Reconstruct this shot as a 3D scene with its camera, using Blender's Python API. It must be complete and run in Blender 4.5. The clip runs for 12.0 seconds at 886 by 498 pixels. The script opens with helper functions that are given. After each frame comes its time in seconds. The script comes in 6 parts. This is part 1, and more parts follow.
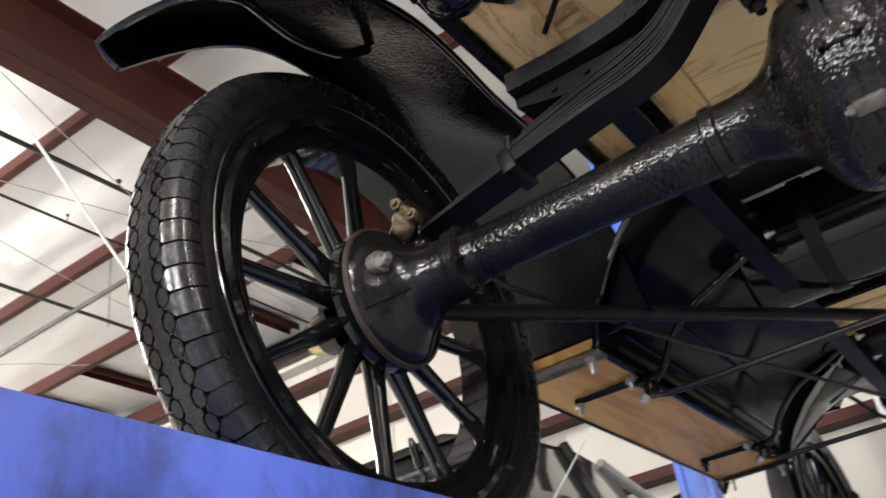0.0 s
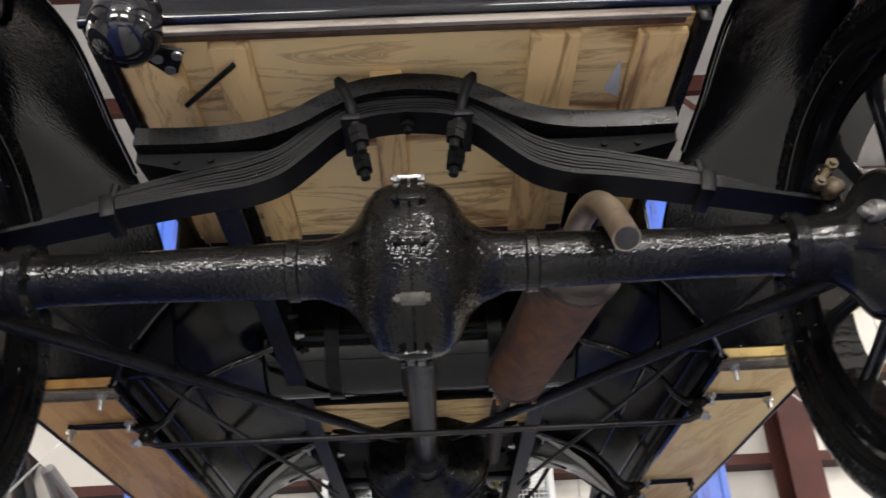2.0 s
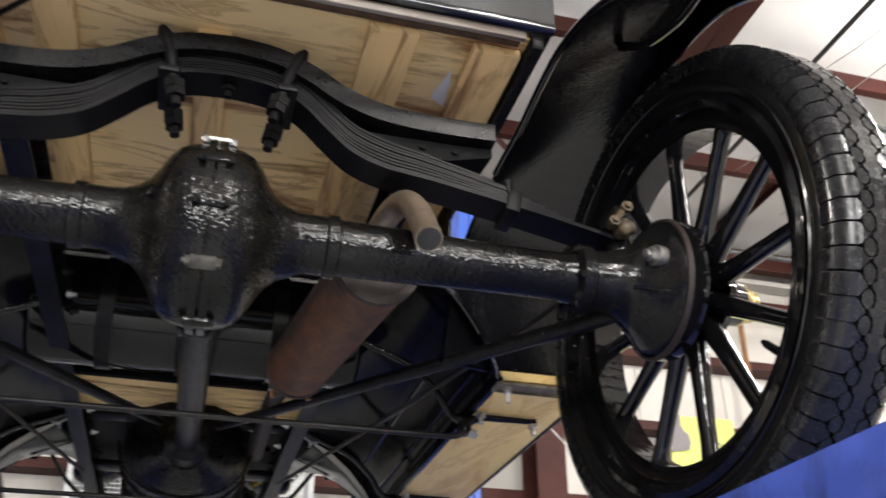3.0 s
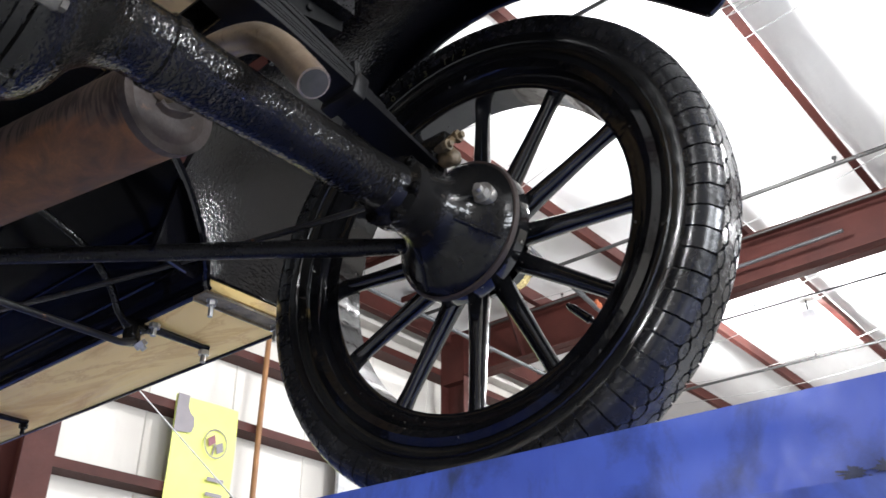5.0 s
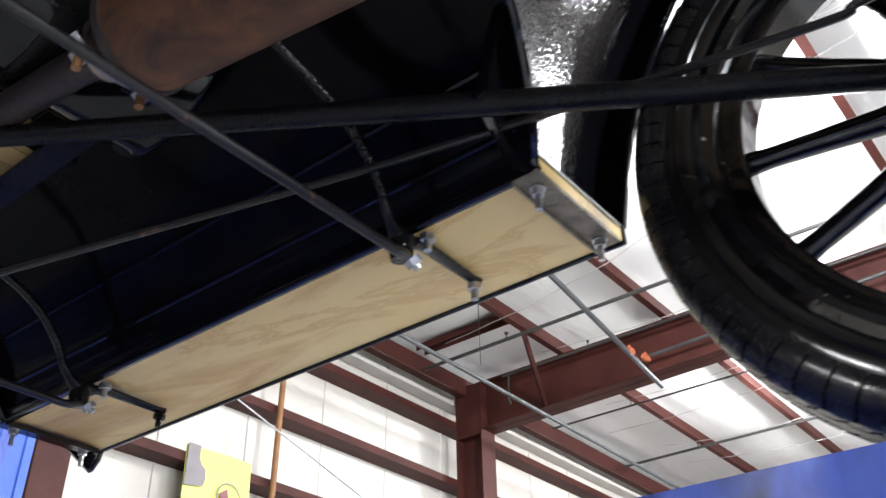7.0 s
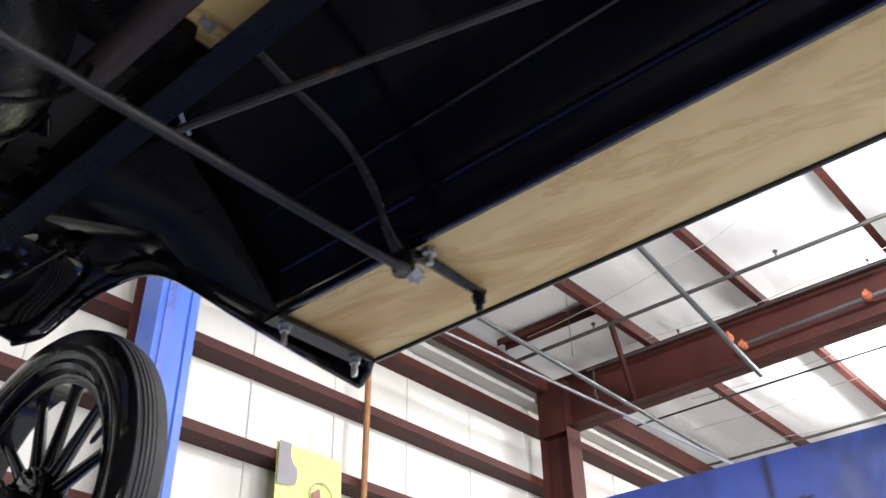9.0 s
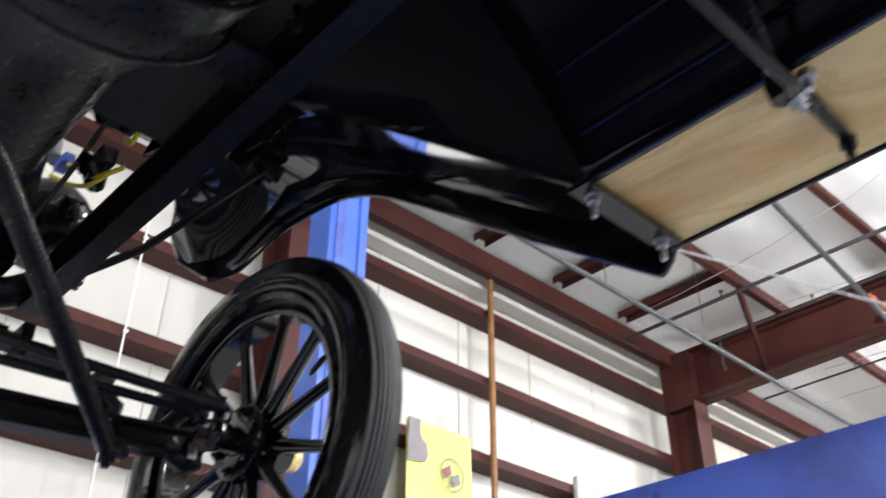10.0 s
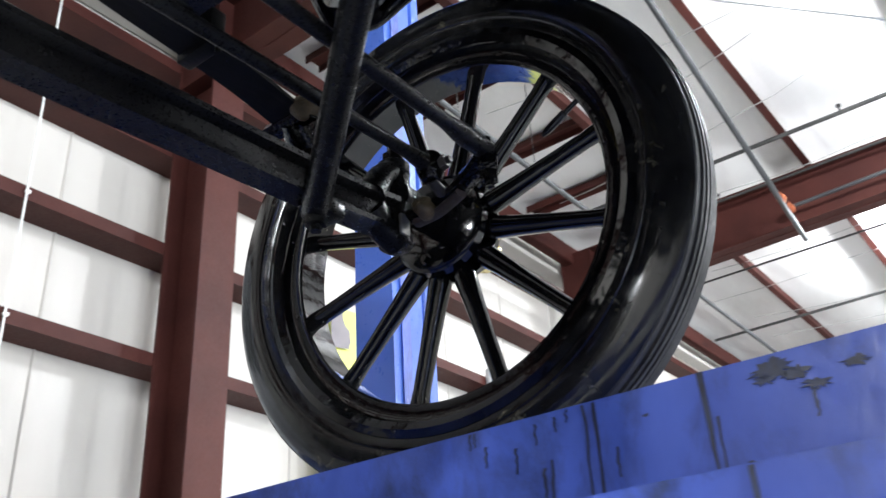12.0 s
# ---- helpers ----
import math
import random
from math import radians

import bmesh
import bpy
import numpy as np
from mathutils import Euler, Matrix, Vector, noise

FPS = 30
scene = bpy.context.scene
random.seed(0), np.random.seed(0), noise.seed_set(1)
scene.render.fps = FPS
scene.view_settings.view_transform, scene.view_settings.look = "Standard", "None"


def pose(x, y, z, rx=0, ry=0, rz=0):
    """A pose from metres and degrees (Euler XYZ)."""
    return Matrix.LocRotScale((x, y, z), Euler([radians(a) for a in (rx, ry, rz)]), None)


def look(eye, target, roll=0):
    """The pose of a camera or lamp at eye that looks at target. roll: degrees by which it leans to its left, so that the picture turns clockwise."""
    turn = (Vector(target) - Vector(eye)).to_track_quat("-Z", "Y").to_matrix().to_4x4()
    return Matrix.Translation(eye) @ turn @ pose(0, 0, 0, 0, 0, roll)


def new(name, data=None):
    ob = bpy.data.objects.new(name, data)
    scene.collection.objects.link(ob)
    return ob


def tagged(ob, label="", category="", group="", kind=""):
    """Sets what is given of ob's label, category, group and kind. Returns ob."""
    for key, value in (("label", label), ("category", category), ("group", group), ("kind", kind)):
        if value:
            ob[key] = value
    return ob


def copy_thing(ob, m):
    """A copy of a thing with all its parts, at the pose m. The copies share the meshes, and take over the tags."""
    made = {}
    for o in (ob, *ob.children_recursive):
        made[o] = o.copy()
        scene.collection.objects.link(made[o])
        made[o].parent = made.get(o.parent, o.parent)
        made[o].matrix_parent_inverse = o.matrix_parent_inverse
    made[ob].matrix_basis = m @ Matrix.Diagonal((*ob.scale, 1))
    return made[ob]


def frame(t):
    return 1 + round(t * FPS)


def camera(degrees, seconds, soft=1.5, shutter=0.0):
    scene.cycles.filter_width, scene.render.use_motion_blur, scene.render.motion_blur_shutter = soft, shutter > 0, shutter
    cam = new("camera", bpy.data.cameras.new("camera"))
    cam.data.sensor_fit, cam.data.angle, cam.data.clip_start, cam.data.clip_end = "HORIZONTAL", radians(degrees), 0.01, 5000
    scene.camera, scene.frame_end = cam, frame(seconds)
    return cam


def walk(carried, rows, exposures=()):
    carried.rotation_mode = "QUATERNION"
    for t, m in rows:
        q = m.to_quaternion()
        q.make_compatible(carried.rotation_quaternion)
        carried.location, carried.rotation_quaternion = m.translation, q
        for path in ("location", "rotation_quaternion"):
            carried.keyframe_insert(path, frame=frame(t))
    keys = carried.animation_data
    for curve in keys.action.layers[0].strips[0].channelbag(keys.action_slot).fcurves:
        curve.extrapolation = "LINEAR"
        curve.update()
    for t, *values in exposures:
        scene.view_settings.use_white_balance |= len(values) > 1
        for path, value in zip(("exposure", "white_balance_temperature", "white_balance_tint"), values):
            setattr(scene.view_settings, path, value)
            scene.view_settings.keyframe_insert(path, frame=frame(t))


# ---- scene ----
cam = camera(51.5, 12.0, soft=1.5, shutter=0.35)

PATH = [
    (0, (0.004, -0.957, -0.231), (-0.881, 0.524, 0.78), -9.5),
    (0.5, (-0.012, -1.059, -0.23), (-0.661, 0.555, 0.759), -8.6),
    (1, (-0.017, -1.106, -0.218), (-0.394, 0.606, 0.745), -7.3),
    (1.5, (0.001, -1.131, -0.214), (-0.134, 0.621, 0.74), -5.6),
    (2, (0.015, -1.14, -0.214), (0.059, 0.614, 0.745), -3.2),
    (2.5, (0.021, -1.144, -0.225), (0.262, 0.59, 0.742), -1.2),
    (3, (0.018, -1.11, -0.242), (0.486, 0.569, 0.738), -0.2),
    (3.5, (-0.017, -1.011, -0.256), (0.748, 0.551, 0.732), -1.8),
    (5.5, (-0.242, -0.559, -0.278), (1.123, 0.513, 0.716), 0.3),
    (6, (-0.2, -0.344, -0.25), (1.124, 0.733, 0.793), -0.6),
    (6.5, (-0.157, -0.167, -0.239), (1.162, 0.913, 0.808), -0.5),
    (7, (-0.142, 0.037, -0.237), (1.174, 1.076, 0.854), -0.8),
    (7.5, (-0.135, 0.19, -0.237), (1.159, 1.241, 0.868), -1.2),
    (9.5, (-0.131, 0.859, -0.259), (1.084, 1.973, 0.874), -0.8),
    (10, (-0.146, 1.061, -0.268), (0.989, 2.285, 0.834), 0.2),
    (10.5, (-0.134, 1.264, -0.286), (0.948, 2.612, 0.719), 0.4),
    (11, (-0.105, 1.483, -0.276), (1.008, 2.845, 0.676), -0.4),
    (11.5, (-0.125, 1.672, -0.271), (1.138, 2.913, 0.66), -0.5),
    (12, (-0.222, 1.862, -0.257), (1.208, 2.901, 0.677), -3.6),
]
EXPOSURES = [(0, 0.83, 6800, 11), (1.5, 0.75, 6800, 11), (3.0, 0.7, 6750, 11), (3.7, 0.75, 6550, 11), (5.3, 0.95, 6150, 10), (7.5, 0.99, 6180, 10), (9.3, 1.0, 6200, 10), (10.5, 0.97, 6100, 9), (12, 1.07, 5950, 8)]
walk(cam, [(t, look(eye, target, roll)) for t, eye, target, roll in PATH], EXPOSURES)

# ---------------------------------------------------------------- light
world = bpy.data.worlds.new("world")
scene.world = world
world.use_nodes = True
wbg = world.node_tree.nodes["Background"]
sky = world.node_tree.nodes.new("ShaderNodeTexSky")
sky.sky_type, sky.sun_disc, sky.sun_elevation = "NISHITA", False, radians(35)
world.node_tree.links.new(sky.outputs[0], wbg.inputs[0])
wbg.inputs[1].default_value = 0.08

# High-bay lamps under the roof: place and watts.
# The last one is unseen, added to brighten the right runway's inner face.
LAMPS = [(5.05, 1.7, 230), (9.9, 2.35, 330), (11.5, -1.5, 320), (11.5, -6.3, 320), (-2.4, -7.2, 240), (2.6, -7.2, 240), (5.6, -2.6, 130), (1.7, -4.7, 200), (-6.6, 0.6, 300), (-11.2, 1.8, 620)]
LAMP_Z = 3.95
for lx, ly, watts in LAMPS:
    ld = bpy.data.lights.new("high_bay_light", "POINT")
    ld.energy, ld.shadow_soft_size, ld.color = watts, 0.14, (1.0, 0.985, 0.96)
    lo = new("high_bay_light", ld)
    lo.location = (lx, ly, LAMP_Z - 0.22)
# Added daylight fill from two unseen bay doors assumed in the south wall.
SOUTH, ASSUMED_DOORS, DOOR_TOP = -11.0, ((-4.6, -1.0), (1.0, 4.6)), 2.6
for d0, d1 in ASSUMED_DOORS:
    ld = bpy.data.lights.new("assumed_door_fill", "AREA")
    ld.shape, ld.size, ld.size_y, ld.energy, ld.color = "RECTANGLE", d1 - d0 - 0.05, DOOR_TOP - 1.2, 480, (0.97, 0.985, 1.0)
    lo = new("assumed_door_fill", ld)
    lo.matrix_world = look(((d0 + d1) / 2, SOUTH - 0.05, (DOOR_TOP + 1.2) / 2), ((d0 + d1) / 2, 0, (DOOR_TOP + 1.2) / 2))


# ---------------------------------------------------------------- materials
def nodes_of(name):
    m = bpy.data.materials.new(name)
    m.use_nodes = True
    nt = m.node_tree
    return m, nt, nt.nodes["Principled BSDF"]


def noise_node(nt, scale, detail=6.0, rough=0.6, stretch=(1, 1, 1), distort=0.0, coords="Object"):
    tc = nt.nodes.new("ShaderNodeTexCoord")
    mp = nt.nodes.new("ShaderNodeMapping")
    mp.inputs["Scale"].default_value = stretch
    nz = nt.nodes.new("ShaderNodeTexNoise")
    nz.inputs["Scale"].default_value, nz.inputs["Detail"].default_value = scale, detail
    nz.inputs["Roughness"].default_value, nz.inputs["Distortion"].default_value = rough, distort
    nt.links.new(tc.outputs[coords], mp.inputs[0])
    nt.links.new(mp.outputs[0], nz.inputs["Vector"])
    return nz.outputs["Fac"]


def ramp(nt, fac, stops):
    r = nt.nodes.new("ShaderNodeValToRGB")
    els = r.color_ramp.elements
    while len(els) < len(stops):
        els.new(0.5)
    for e, (p, c) in zip(els, stops):
        e.position, e.color = p, (*c, 1) if len(c) == 3 else c
    nt.links.new(fac, r.inputs[0])
    return r.outputs[0]


def mix(nt, fac, a, b, how="MIX"):
    m = nt.nodes.new("ShaderNodeMix")
    m.data_type, m.blend_type = "RGBA", how
    for sock, v in ((m.inputs[0], fac), (m.inputs[6], a), (m.inputs[7], b)):
        if hasattr(v, "default_value"):
            nt.links.new(v, sock)
        else:
            sock.default_value = v if isinstance(v, (int, float)) else (*v, 1)
    return m.outputs[2]


def bump(nt, bs, height, strength, dist=0.002):
    b = nt.nodes.new("ShaderNodeBump")
    b.inputs["Strength"].default_value, b.inputs["Distance"].default_value = strength, dist
    nt.links.new(height, b.inputs["Height"])
    old = bs.inputs["Normal"].links
    if old:
        nt.links.new(old[0].from_socket, b.inputs["Normal"])
    nt.links.new(b.outputs[0], bs.inputs["Normal"])


def grey(v):
    return (v, v, v)


def surface(name, c1, c2, scale=12, rough=(0.3, 0.5), metal=0.0, grain=120, grain_bump=0.15, dirt=None, dirt_at=(0.55, 0.7), coat=0.0, stretch=(1, 1, 1), dist=0.002, spec=0.5, lumps=4.0):
    """Two tones at a large scale, a fine grain in relief and gloss, and dirt with edges of its own."""
    m, nt, bs = nodes_of(name)
    big = noise_node(nt, scale, stretch=stretch)
    fine = noise_node(nt, grain, lumps, 0.7 if lumps > 2 else 0.45, stretch)
    col = ramp(nt, big, [(0.35, c1), (0.65, c2)])
    if dirt:
        d = noise_node(nt, scale * 2.3, 8.0, 0.7, stretch, 0.4)
        col = mix(nt, ramp(nt, d, [(dirt_at[0], grey(0)), (dirt_at[1], grey(1))]), col, dirt)
    nt.links.new(col, bs.inputs["Base Color"])
    nt.links.new(ramp(nt, fine, [(0.3, grey(rough[0])), (0.7, grey(rough[1]))]), bs.inputs["Roughness"])
    bs.inputs["Metallic"].default_value = metal
    bs.inputs["Specular IOR Level"].default_value = spec
    bs.inputs["Coat Weight"].default_value, bs.inputs["Coat Roughness"].default_value = coat, 0.06
    if grain_bump:
        bump(nt, bs, fine, grain_bump, dist)
    return m


def wood(name, light, dark, along="y", scale=5.0, rough=0.55, streak=1.0, weather=1.0):
    """Long grain with cathedral figure, stain streaks and dark knots."""
    m, nt, bs = nodes_of(name)
    s = {"x": (0.16, 1, 1), "y": (1, 0.16, 1), "z": (1, 1, 0.16)}[along]
    fig = noise_node(nt, scale, 5.0, 0.55, s, 1.6)
    wav = nt.nodes.new("ShaderNodeMath")
    wav.operation = "PINGPONG"
    mul = nt.nodes.new("ShaderNodeMath")
    mul.operation = "MULTIPLY"
    mul.inputs[1].default_value = 9.0
    nt.links.new(fig, mul.inputs[0])
    nt.links.new(mul.outputs[0], wav.inputs[0])
    wav.inputs[1].default_value = 1.0
    mid = tuple(0.45 * a + 0.55 * b for a, b in zip(light, dark))
    col = ramp(nt, wav.outputs[0], [(0.0, light), (0.7, light), (0.93, mid), (1.0, light)])
    st = noise_node(nt, scale * 1.5, 7.0, 0.65, s, 0.8)
    col = mix(nt, ramp(nt, st, [(0.52, grey(0)), (0.66, grey(0.75 * streak))]), col, dark)
    grey_st = noise_node(nt, scale * 0.7, 5.0, 0.6, s, 0.5)
    col = mix(nt, ramp(nt, grey_st, [(0.58, grey(0)), (0.72, grey(0.55 * streak * weather))]), col, tuple(0.5 * sum(light) / 3 for _ in range(3)))
    vo = nt.nodes.new("ShaderNodeTexVoronoi")
    tc = nt.nodes.new("ShaderNodeTexCoord")
    mp = nt.nodes.new("ShaderNodeMapping")
    mp.inputs["Scale"].default_value = tuple(0.55 if v < 1 else 1 for v in s)
    nt.links.new(tc.outputs["Object"], mp.inputs[0])
    nt.links.new(mp.outputs[0], vo.inputs["Vector"])
    vo.inputs["Scale"].default_value = 4.2
    col = mix(nt, ramp(nt, vo.outputs["Distance"], [(0.02, grey(0.8 * streak)), (0.07, grey(0))]), col, tuple(0.35 * v for v in dark))
    nt.links.new(col, bs.inputs["Base Color"])
    fine = noise_node(nt, 90, 4.0, 0.7, tuple(v if v == 1 else 0.05 for v in s))
    nt.links.new(ramp(nt, fine, [(0.3, grey(rough - 0.1)), (0.7, grey(rough + 0.15))]), bs.inputs["Roughness"])
    bump(nt, bs, fine, 0.25, 0.001)
    return m


def glow(name, colour, strength):
    m, nt, bs = nodes_of(name)
    bs.inputs["Base Color"].default_value = (*colour, 1)
    bs.inputs["Emission Color"].default_value, bs.inputs["Emission Strength"].default_value = (*colour, 1), strength
    return m


ENAMEL = surface("black_enamel", (0.003, 0.003, 0.0045), (0.006, 0.006, 0.008), 9, (0.03, 0.1), grain=60, grain_bump=0.02, dirt=(0.025, 0.025, 0.025), dirt_at=(0.68, 0.8), spec=0.5)
APRON = surface("apron_paint", (0.002, 0.002, 0.0025), (0.004, 0.004, 0.005), 6, (0.08, 0.16), grain=9, grain_bump=0.05, dirt=(0.012, 0.012, 0.012), dirt_at=(0.66, 0.8), spec=0.06)
WHEELPAINT = surface("wheel_enamel", (0.003, 0.003, 0.0035), (0.006, 0.006, 0.0065), 34, (0.05, 0.13), grain=70, grain_bump=0.14, dirt=(0.26, 0.25, 0.22), dirt_at=(0.665, 0.7), spec=0.5, lumps=1.0)
CHIPPED = surface("chipped_wheel_enamel", (0.003, 0.003, 0.0035), (0.006, 0.006, 0.0065), 15, (0.05, 0.13), grain=70, grain_bump=0.14, dirt=(0.36, 0.35, 0.32), dirt_at=(0.655, 0.665), spec=0.5, lumps=1.0)
CHASSIS = surface("chassis_paint", (0.004, 0.004, 0.0045), (0.008, 0.0078, 0.0076), 16, (0.22, 0.42), grain=300, grain_bump=0.14, dirt=(0.016, 0.015, 0.014), dirt_at=(0.58, 0.85), dist=0.001, spec=0.16, lumps=2.0)
AXLEPAINT = surface("axle_paint", (0.003, 0.003, 0.003), (0.007, 0.0065, 0.006), 20, (0.05, 0.12), grain=190, grain_bump=0.85, dirt=(0.03, 0.027, 0.023), dirt_at=(0.62, 0.78), dist=0.0016, spec=0.22, lumps=1.0)
PLATEPAINT = surface("plate_paint", (0.004, 0.004, 0.0042), (0.008, 0.0075, 0.007), 22, (0.1, 0.22), grain=160, grain_bump=0.4, dirt=(0.03, 0.022, 0.016), dirt_at=(0.6, 0.76), dist=0.0012, spec=0.22, lumps=1.5)
SPRINGPAINT = surface("spring_paint", (0.004, 0.004, 0.0045), (0.008, 0.0078, 0.0078), 10, (0.28, 0.48), grain=160, grain_bump=0.25, dirt=(0.02, 0.0185, 0.018), dirt_at=(0.6, 0.8), stretch=(0.2, 1, 1), spec=0.1)
RUBBER = surface("tyre_rubber", (0.005, 0.005, 0.005), (0.01, 0.01, 0.0098), 9, (0.1, 0.26), grain=46, grain_bump=0.1, dirt=(0.085, 0.078, 0.062), dirt_at=(0.62, 0.78), spec=0.48, lumps=1.5)
RIBRUBBER = surface("ribbed_rubber", (0.006, 0.006, 0.006), (0.012, 0.012, 0.0118), 12, (0.07, 0.24), grain=46, grain_bump=0.12, dirt=(0.09, 0.085, 0.06), dirt_at=(0.61, 0.68), spec=0.55, lumps=1.5)
TREADRUBBER = surface("tread_rubber", (0.008, 0.008, 0.0085), (0.015, 0.015, 0.0155), 14, (0.14, 0.32), grain=120, grain_bump=0.06, dirt=(0.035, 0.033, 0.03), dirt_at=(0.66, 0.84), spec=0.36, lumps=1.5)
RUSTEND = surface("end_plate_rust", (0.032, 0.019, 0.014), (0.019, 0.0135, 0.012), 14, (0.5, 0.75), grain=120, grain_bump=0.5, dirt=(0.1, 0.042, 0.018), dirt_at=(0.64, 0.74))


def rusty_shell():
    """Brown rust below, a grey-brown soot film above whose edge is ragged, and dark runs round the shell."""
    m, nt, bs = nodes_of("muffler_rust")
    col = ramp(nt, noise_node(nt, 19, 9.0, 0.7, (1, 0.7, 1), 0.5), [(0.3, (0.042, 0.024, 0.017)), (0.5, (0.095, 0.044, 0.022)), (0.72, (0.19, 0.08, 0.03))])
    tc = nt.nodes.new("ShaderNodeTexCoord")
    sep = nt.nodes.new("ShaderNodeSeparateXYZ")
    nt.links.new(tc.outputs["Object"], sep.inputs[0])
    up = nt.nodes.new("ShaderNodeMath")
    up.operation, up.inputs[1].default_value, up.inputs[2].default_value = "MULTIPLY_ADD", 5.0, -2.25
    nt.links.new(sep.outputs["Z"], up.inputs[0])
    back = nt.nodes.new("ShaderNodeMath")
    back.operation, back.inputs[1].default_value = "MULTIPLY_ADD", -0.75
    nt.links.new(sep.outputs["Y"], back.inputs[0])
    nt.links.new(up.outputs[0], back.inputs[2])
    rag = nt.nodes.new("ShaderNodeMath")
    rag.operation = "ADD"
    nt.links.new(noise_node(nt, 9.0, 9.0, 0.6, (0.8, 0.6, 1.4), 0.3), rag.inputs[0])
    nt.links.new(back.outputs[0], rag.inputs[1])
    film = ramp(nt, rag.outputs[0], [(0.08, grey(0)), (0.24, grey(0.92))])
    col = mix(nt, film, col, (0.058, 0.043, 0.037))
    runs = noise_node(nt, 62, 2.0, 0.5, (0.2, 1, 0.12), 0.35)
    line = ramp(nt, runs, [(0.42, grey(0)), (0.475, grey(1)), (0.525, grey(1)), (0.58, grey(0))])
    col = mix(nt, mix(nt, 1.0, line, film, "MULTIPLY"), col, (0.014, 0.009, 0.008))
    nt.links.new(col, bs.inputs["Base Color"])
    bs.inputs["Roughness"].default_value = 0.62
    bs.inputs["Specular IOR Level"].default_value = 0.3
    bump(nt, bs, noise_node(nt, 90, 5.0, 0.7), 0.3, 0.002)
    return m


RUST = rusty_shell()
BAREPIPE = surface("exhaust_steel", (0.42, 0.34, 0.25), (0.26, 0.2, 0.15), 14, (0.32, 0.5), 0.85, 120, 0.2, (0.12, 0.08, 0.06), (0.58, 0.75))
SOOT = surface("soot", (0.01, 0.01, 0.01), (0.03, 0.028, 0.028), 20, (0.8, 0.95))
ROD = surface("rod_steel", (0.013, 0.0125, 0.012), (0.028, 0.026, 0.025), 12, (0.3, 0.5), 0.4, 140, 0.3, (0.16, 0.07, 0.03), (0.6, 0.68))
ZINC = surface("zinc_bolts", (0.55, 0.55, 0.54), (0.4, 0.4, 0.39), 40, (0.25, 0.4), 0.9, 200, 0.1)
STEEL = surface("bare_steel", (0.45, 0.44, 0.42), (0.3, 0.29, 0.27), 20, (0.3, 0.5), 0.9, 150, 0.2)
DULLSTEEL = surface("dull_steel", (0.1, 0.095, 0.085), (0.05, 0.045, 0.04), 40, (0.4, 0.6), 0.6, 150, 0.4)
ALU = surface("conduit_metal", (0.06, 0.062, 0.066), (0.035, 0.037, 0.04), 3, (0.4, 0.55), 0.1, 90, 0.1)
BRASS = surface("brass", (0.75, 0.62, 0.3), (0.6, 0.47, 0.2), 30, (0.18, 0.32), 0.95, 150, 0.1)
GREASE = surface("old_grease", (0.035, 0.026, 0.016), (0.09, 0.06, 0.025), 60, (0.4, 0.7), 0.0, 160, 0.9, (0.2, 0.16, 0.1), (0.6, 0.72))
BLUE = surface("lift_blue", (0.048, 0.086, 0.4), (0.076, 0.135, 0.54), 7, (0.3, 0.55), grain=90, grain_bump=0.12, dirt=(0.028, 0.042, 0.12), dirt_at=(0.48, 0.68), coat=0.04, stretch=(1, 0.7, 0.4))
BLUEPOST = surface("post_blue", (0.045, 0.115, 0.46), (0.06, 0.14, 0.54), 2.0, (0.25, 0.4), grain=60, grain_bump=0.06, dirt=(0.16, 0.25, 0.62), dirt_at=(0.66, 0.8), coat=0.3)
MAROON = surface("red_oxide_steel", (0.04, 0.0105, 0.0085), (0.06, 0.0165, 0.0125), 2.2, (0.5, 0.7), grain=60, grain_bump=0.1, dirt=(0.08, 0.032, 0.026), dirt_at=(0.68, 0.82), spec=0.22)
OCHRE = surface("ochre_pipe", (0.24, 0.11, 0.035), (0.17, 0.075, 0.024), 6, (0.5, 0.7))
PIPEBLACK = surface("sprinkler_pipe", (0.02, 0.02, 0.02), (0.04, 0.038, 0.036), 5, (0.4, 0.6))
ORANGE = surface("orange_fitting", (0.36, 0.1, 0.04), (0.26, 0.065, 0.025), 20, (0.4, 0.6))
CABLE = surface("steel_cable", (0.55, 0.55, 0.54), (0.4, 0.4, 0.4), 30, (0.4, 0.55), 0.5)
WHITECORD = surface("white_cord", (0.8, 0.8, 0.78), (0.7, 0.7, 0.68), 10, (0.6, 0.8))
CONCRETE = surface("concrete", (0.385, 0.39, 0.39), (0.46, 0.465, 0.465), 1.2, (0.35, 0.6), grain=30, grain_bump=0.1, dirt=(0.17, 0.16, 0.145), dirt_at=(0.6, 0.75))
CAGE = surface("heater_case", (0.62, 0.63, 0.64), (0.5, 0.51, 0.52), 4, (0.4, 0.55), 0.2)
DARK = surface("dark_inside", (0.012, 0.012, 0.013), (0.02, 0.02, 0.02), 10, (0.7, 0.9))
YELLOW = surface("banner_yellow", (0.62, 0.65, 0.17), (0.55, 0.58, 0.14), 2, (0.5, 0.65), grain=40, grain_bump=0.1)
BANGREY = surface("banner_grey", (0.16, 0.145, 0.155), (0.2, 0.18, 0.19), 3, (0.5, 0.65))
BANRED = surface("banner_red", (0.2, 0.07, 0.085), (0.16, 0.06, 0.075), 5, (0.5, 0.65))
CARBLACK = surface("car_paint_black", (0.008, 0.008, 0.009), (0.014, 0.014, 0.015), 3, (0.05, 0.1), coat=0.8, grain_bump=0.0)
GLASSDARK = surface("tinted_glass", (0.02, 0.024, 0.026), (0.03, 0.035, 0.036), 2, (0.02, 0.05), coat=1.0, grain_bump=0.0)
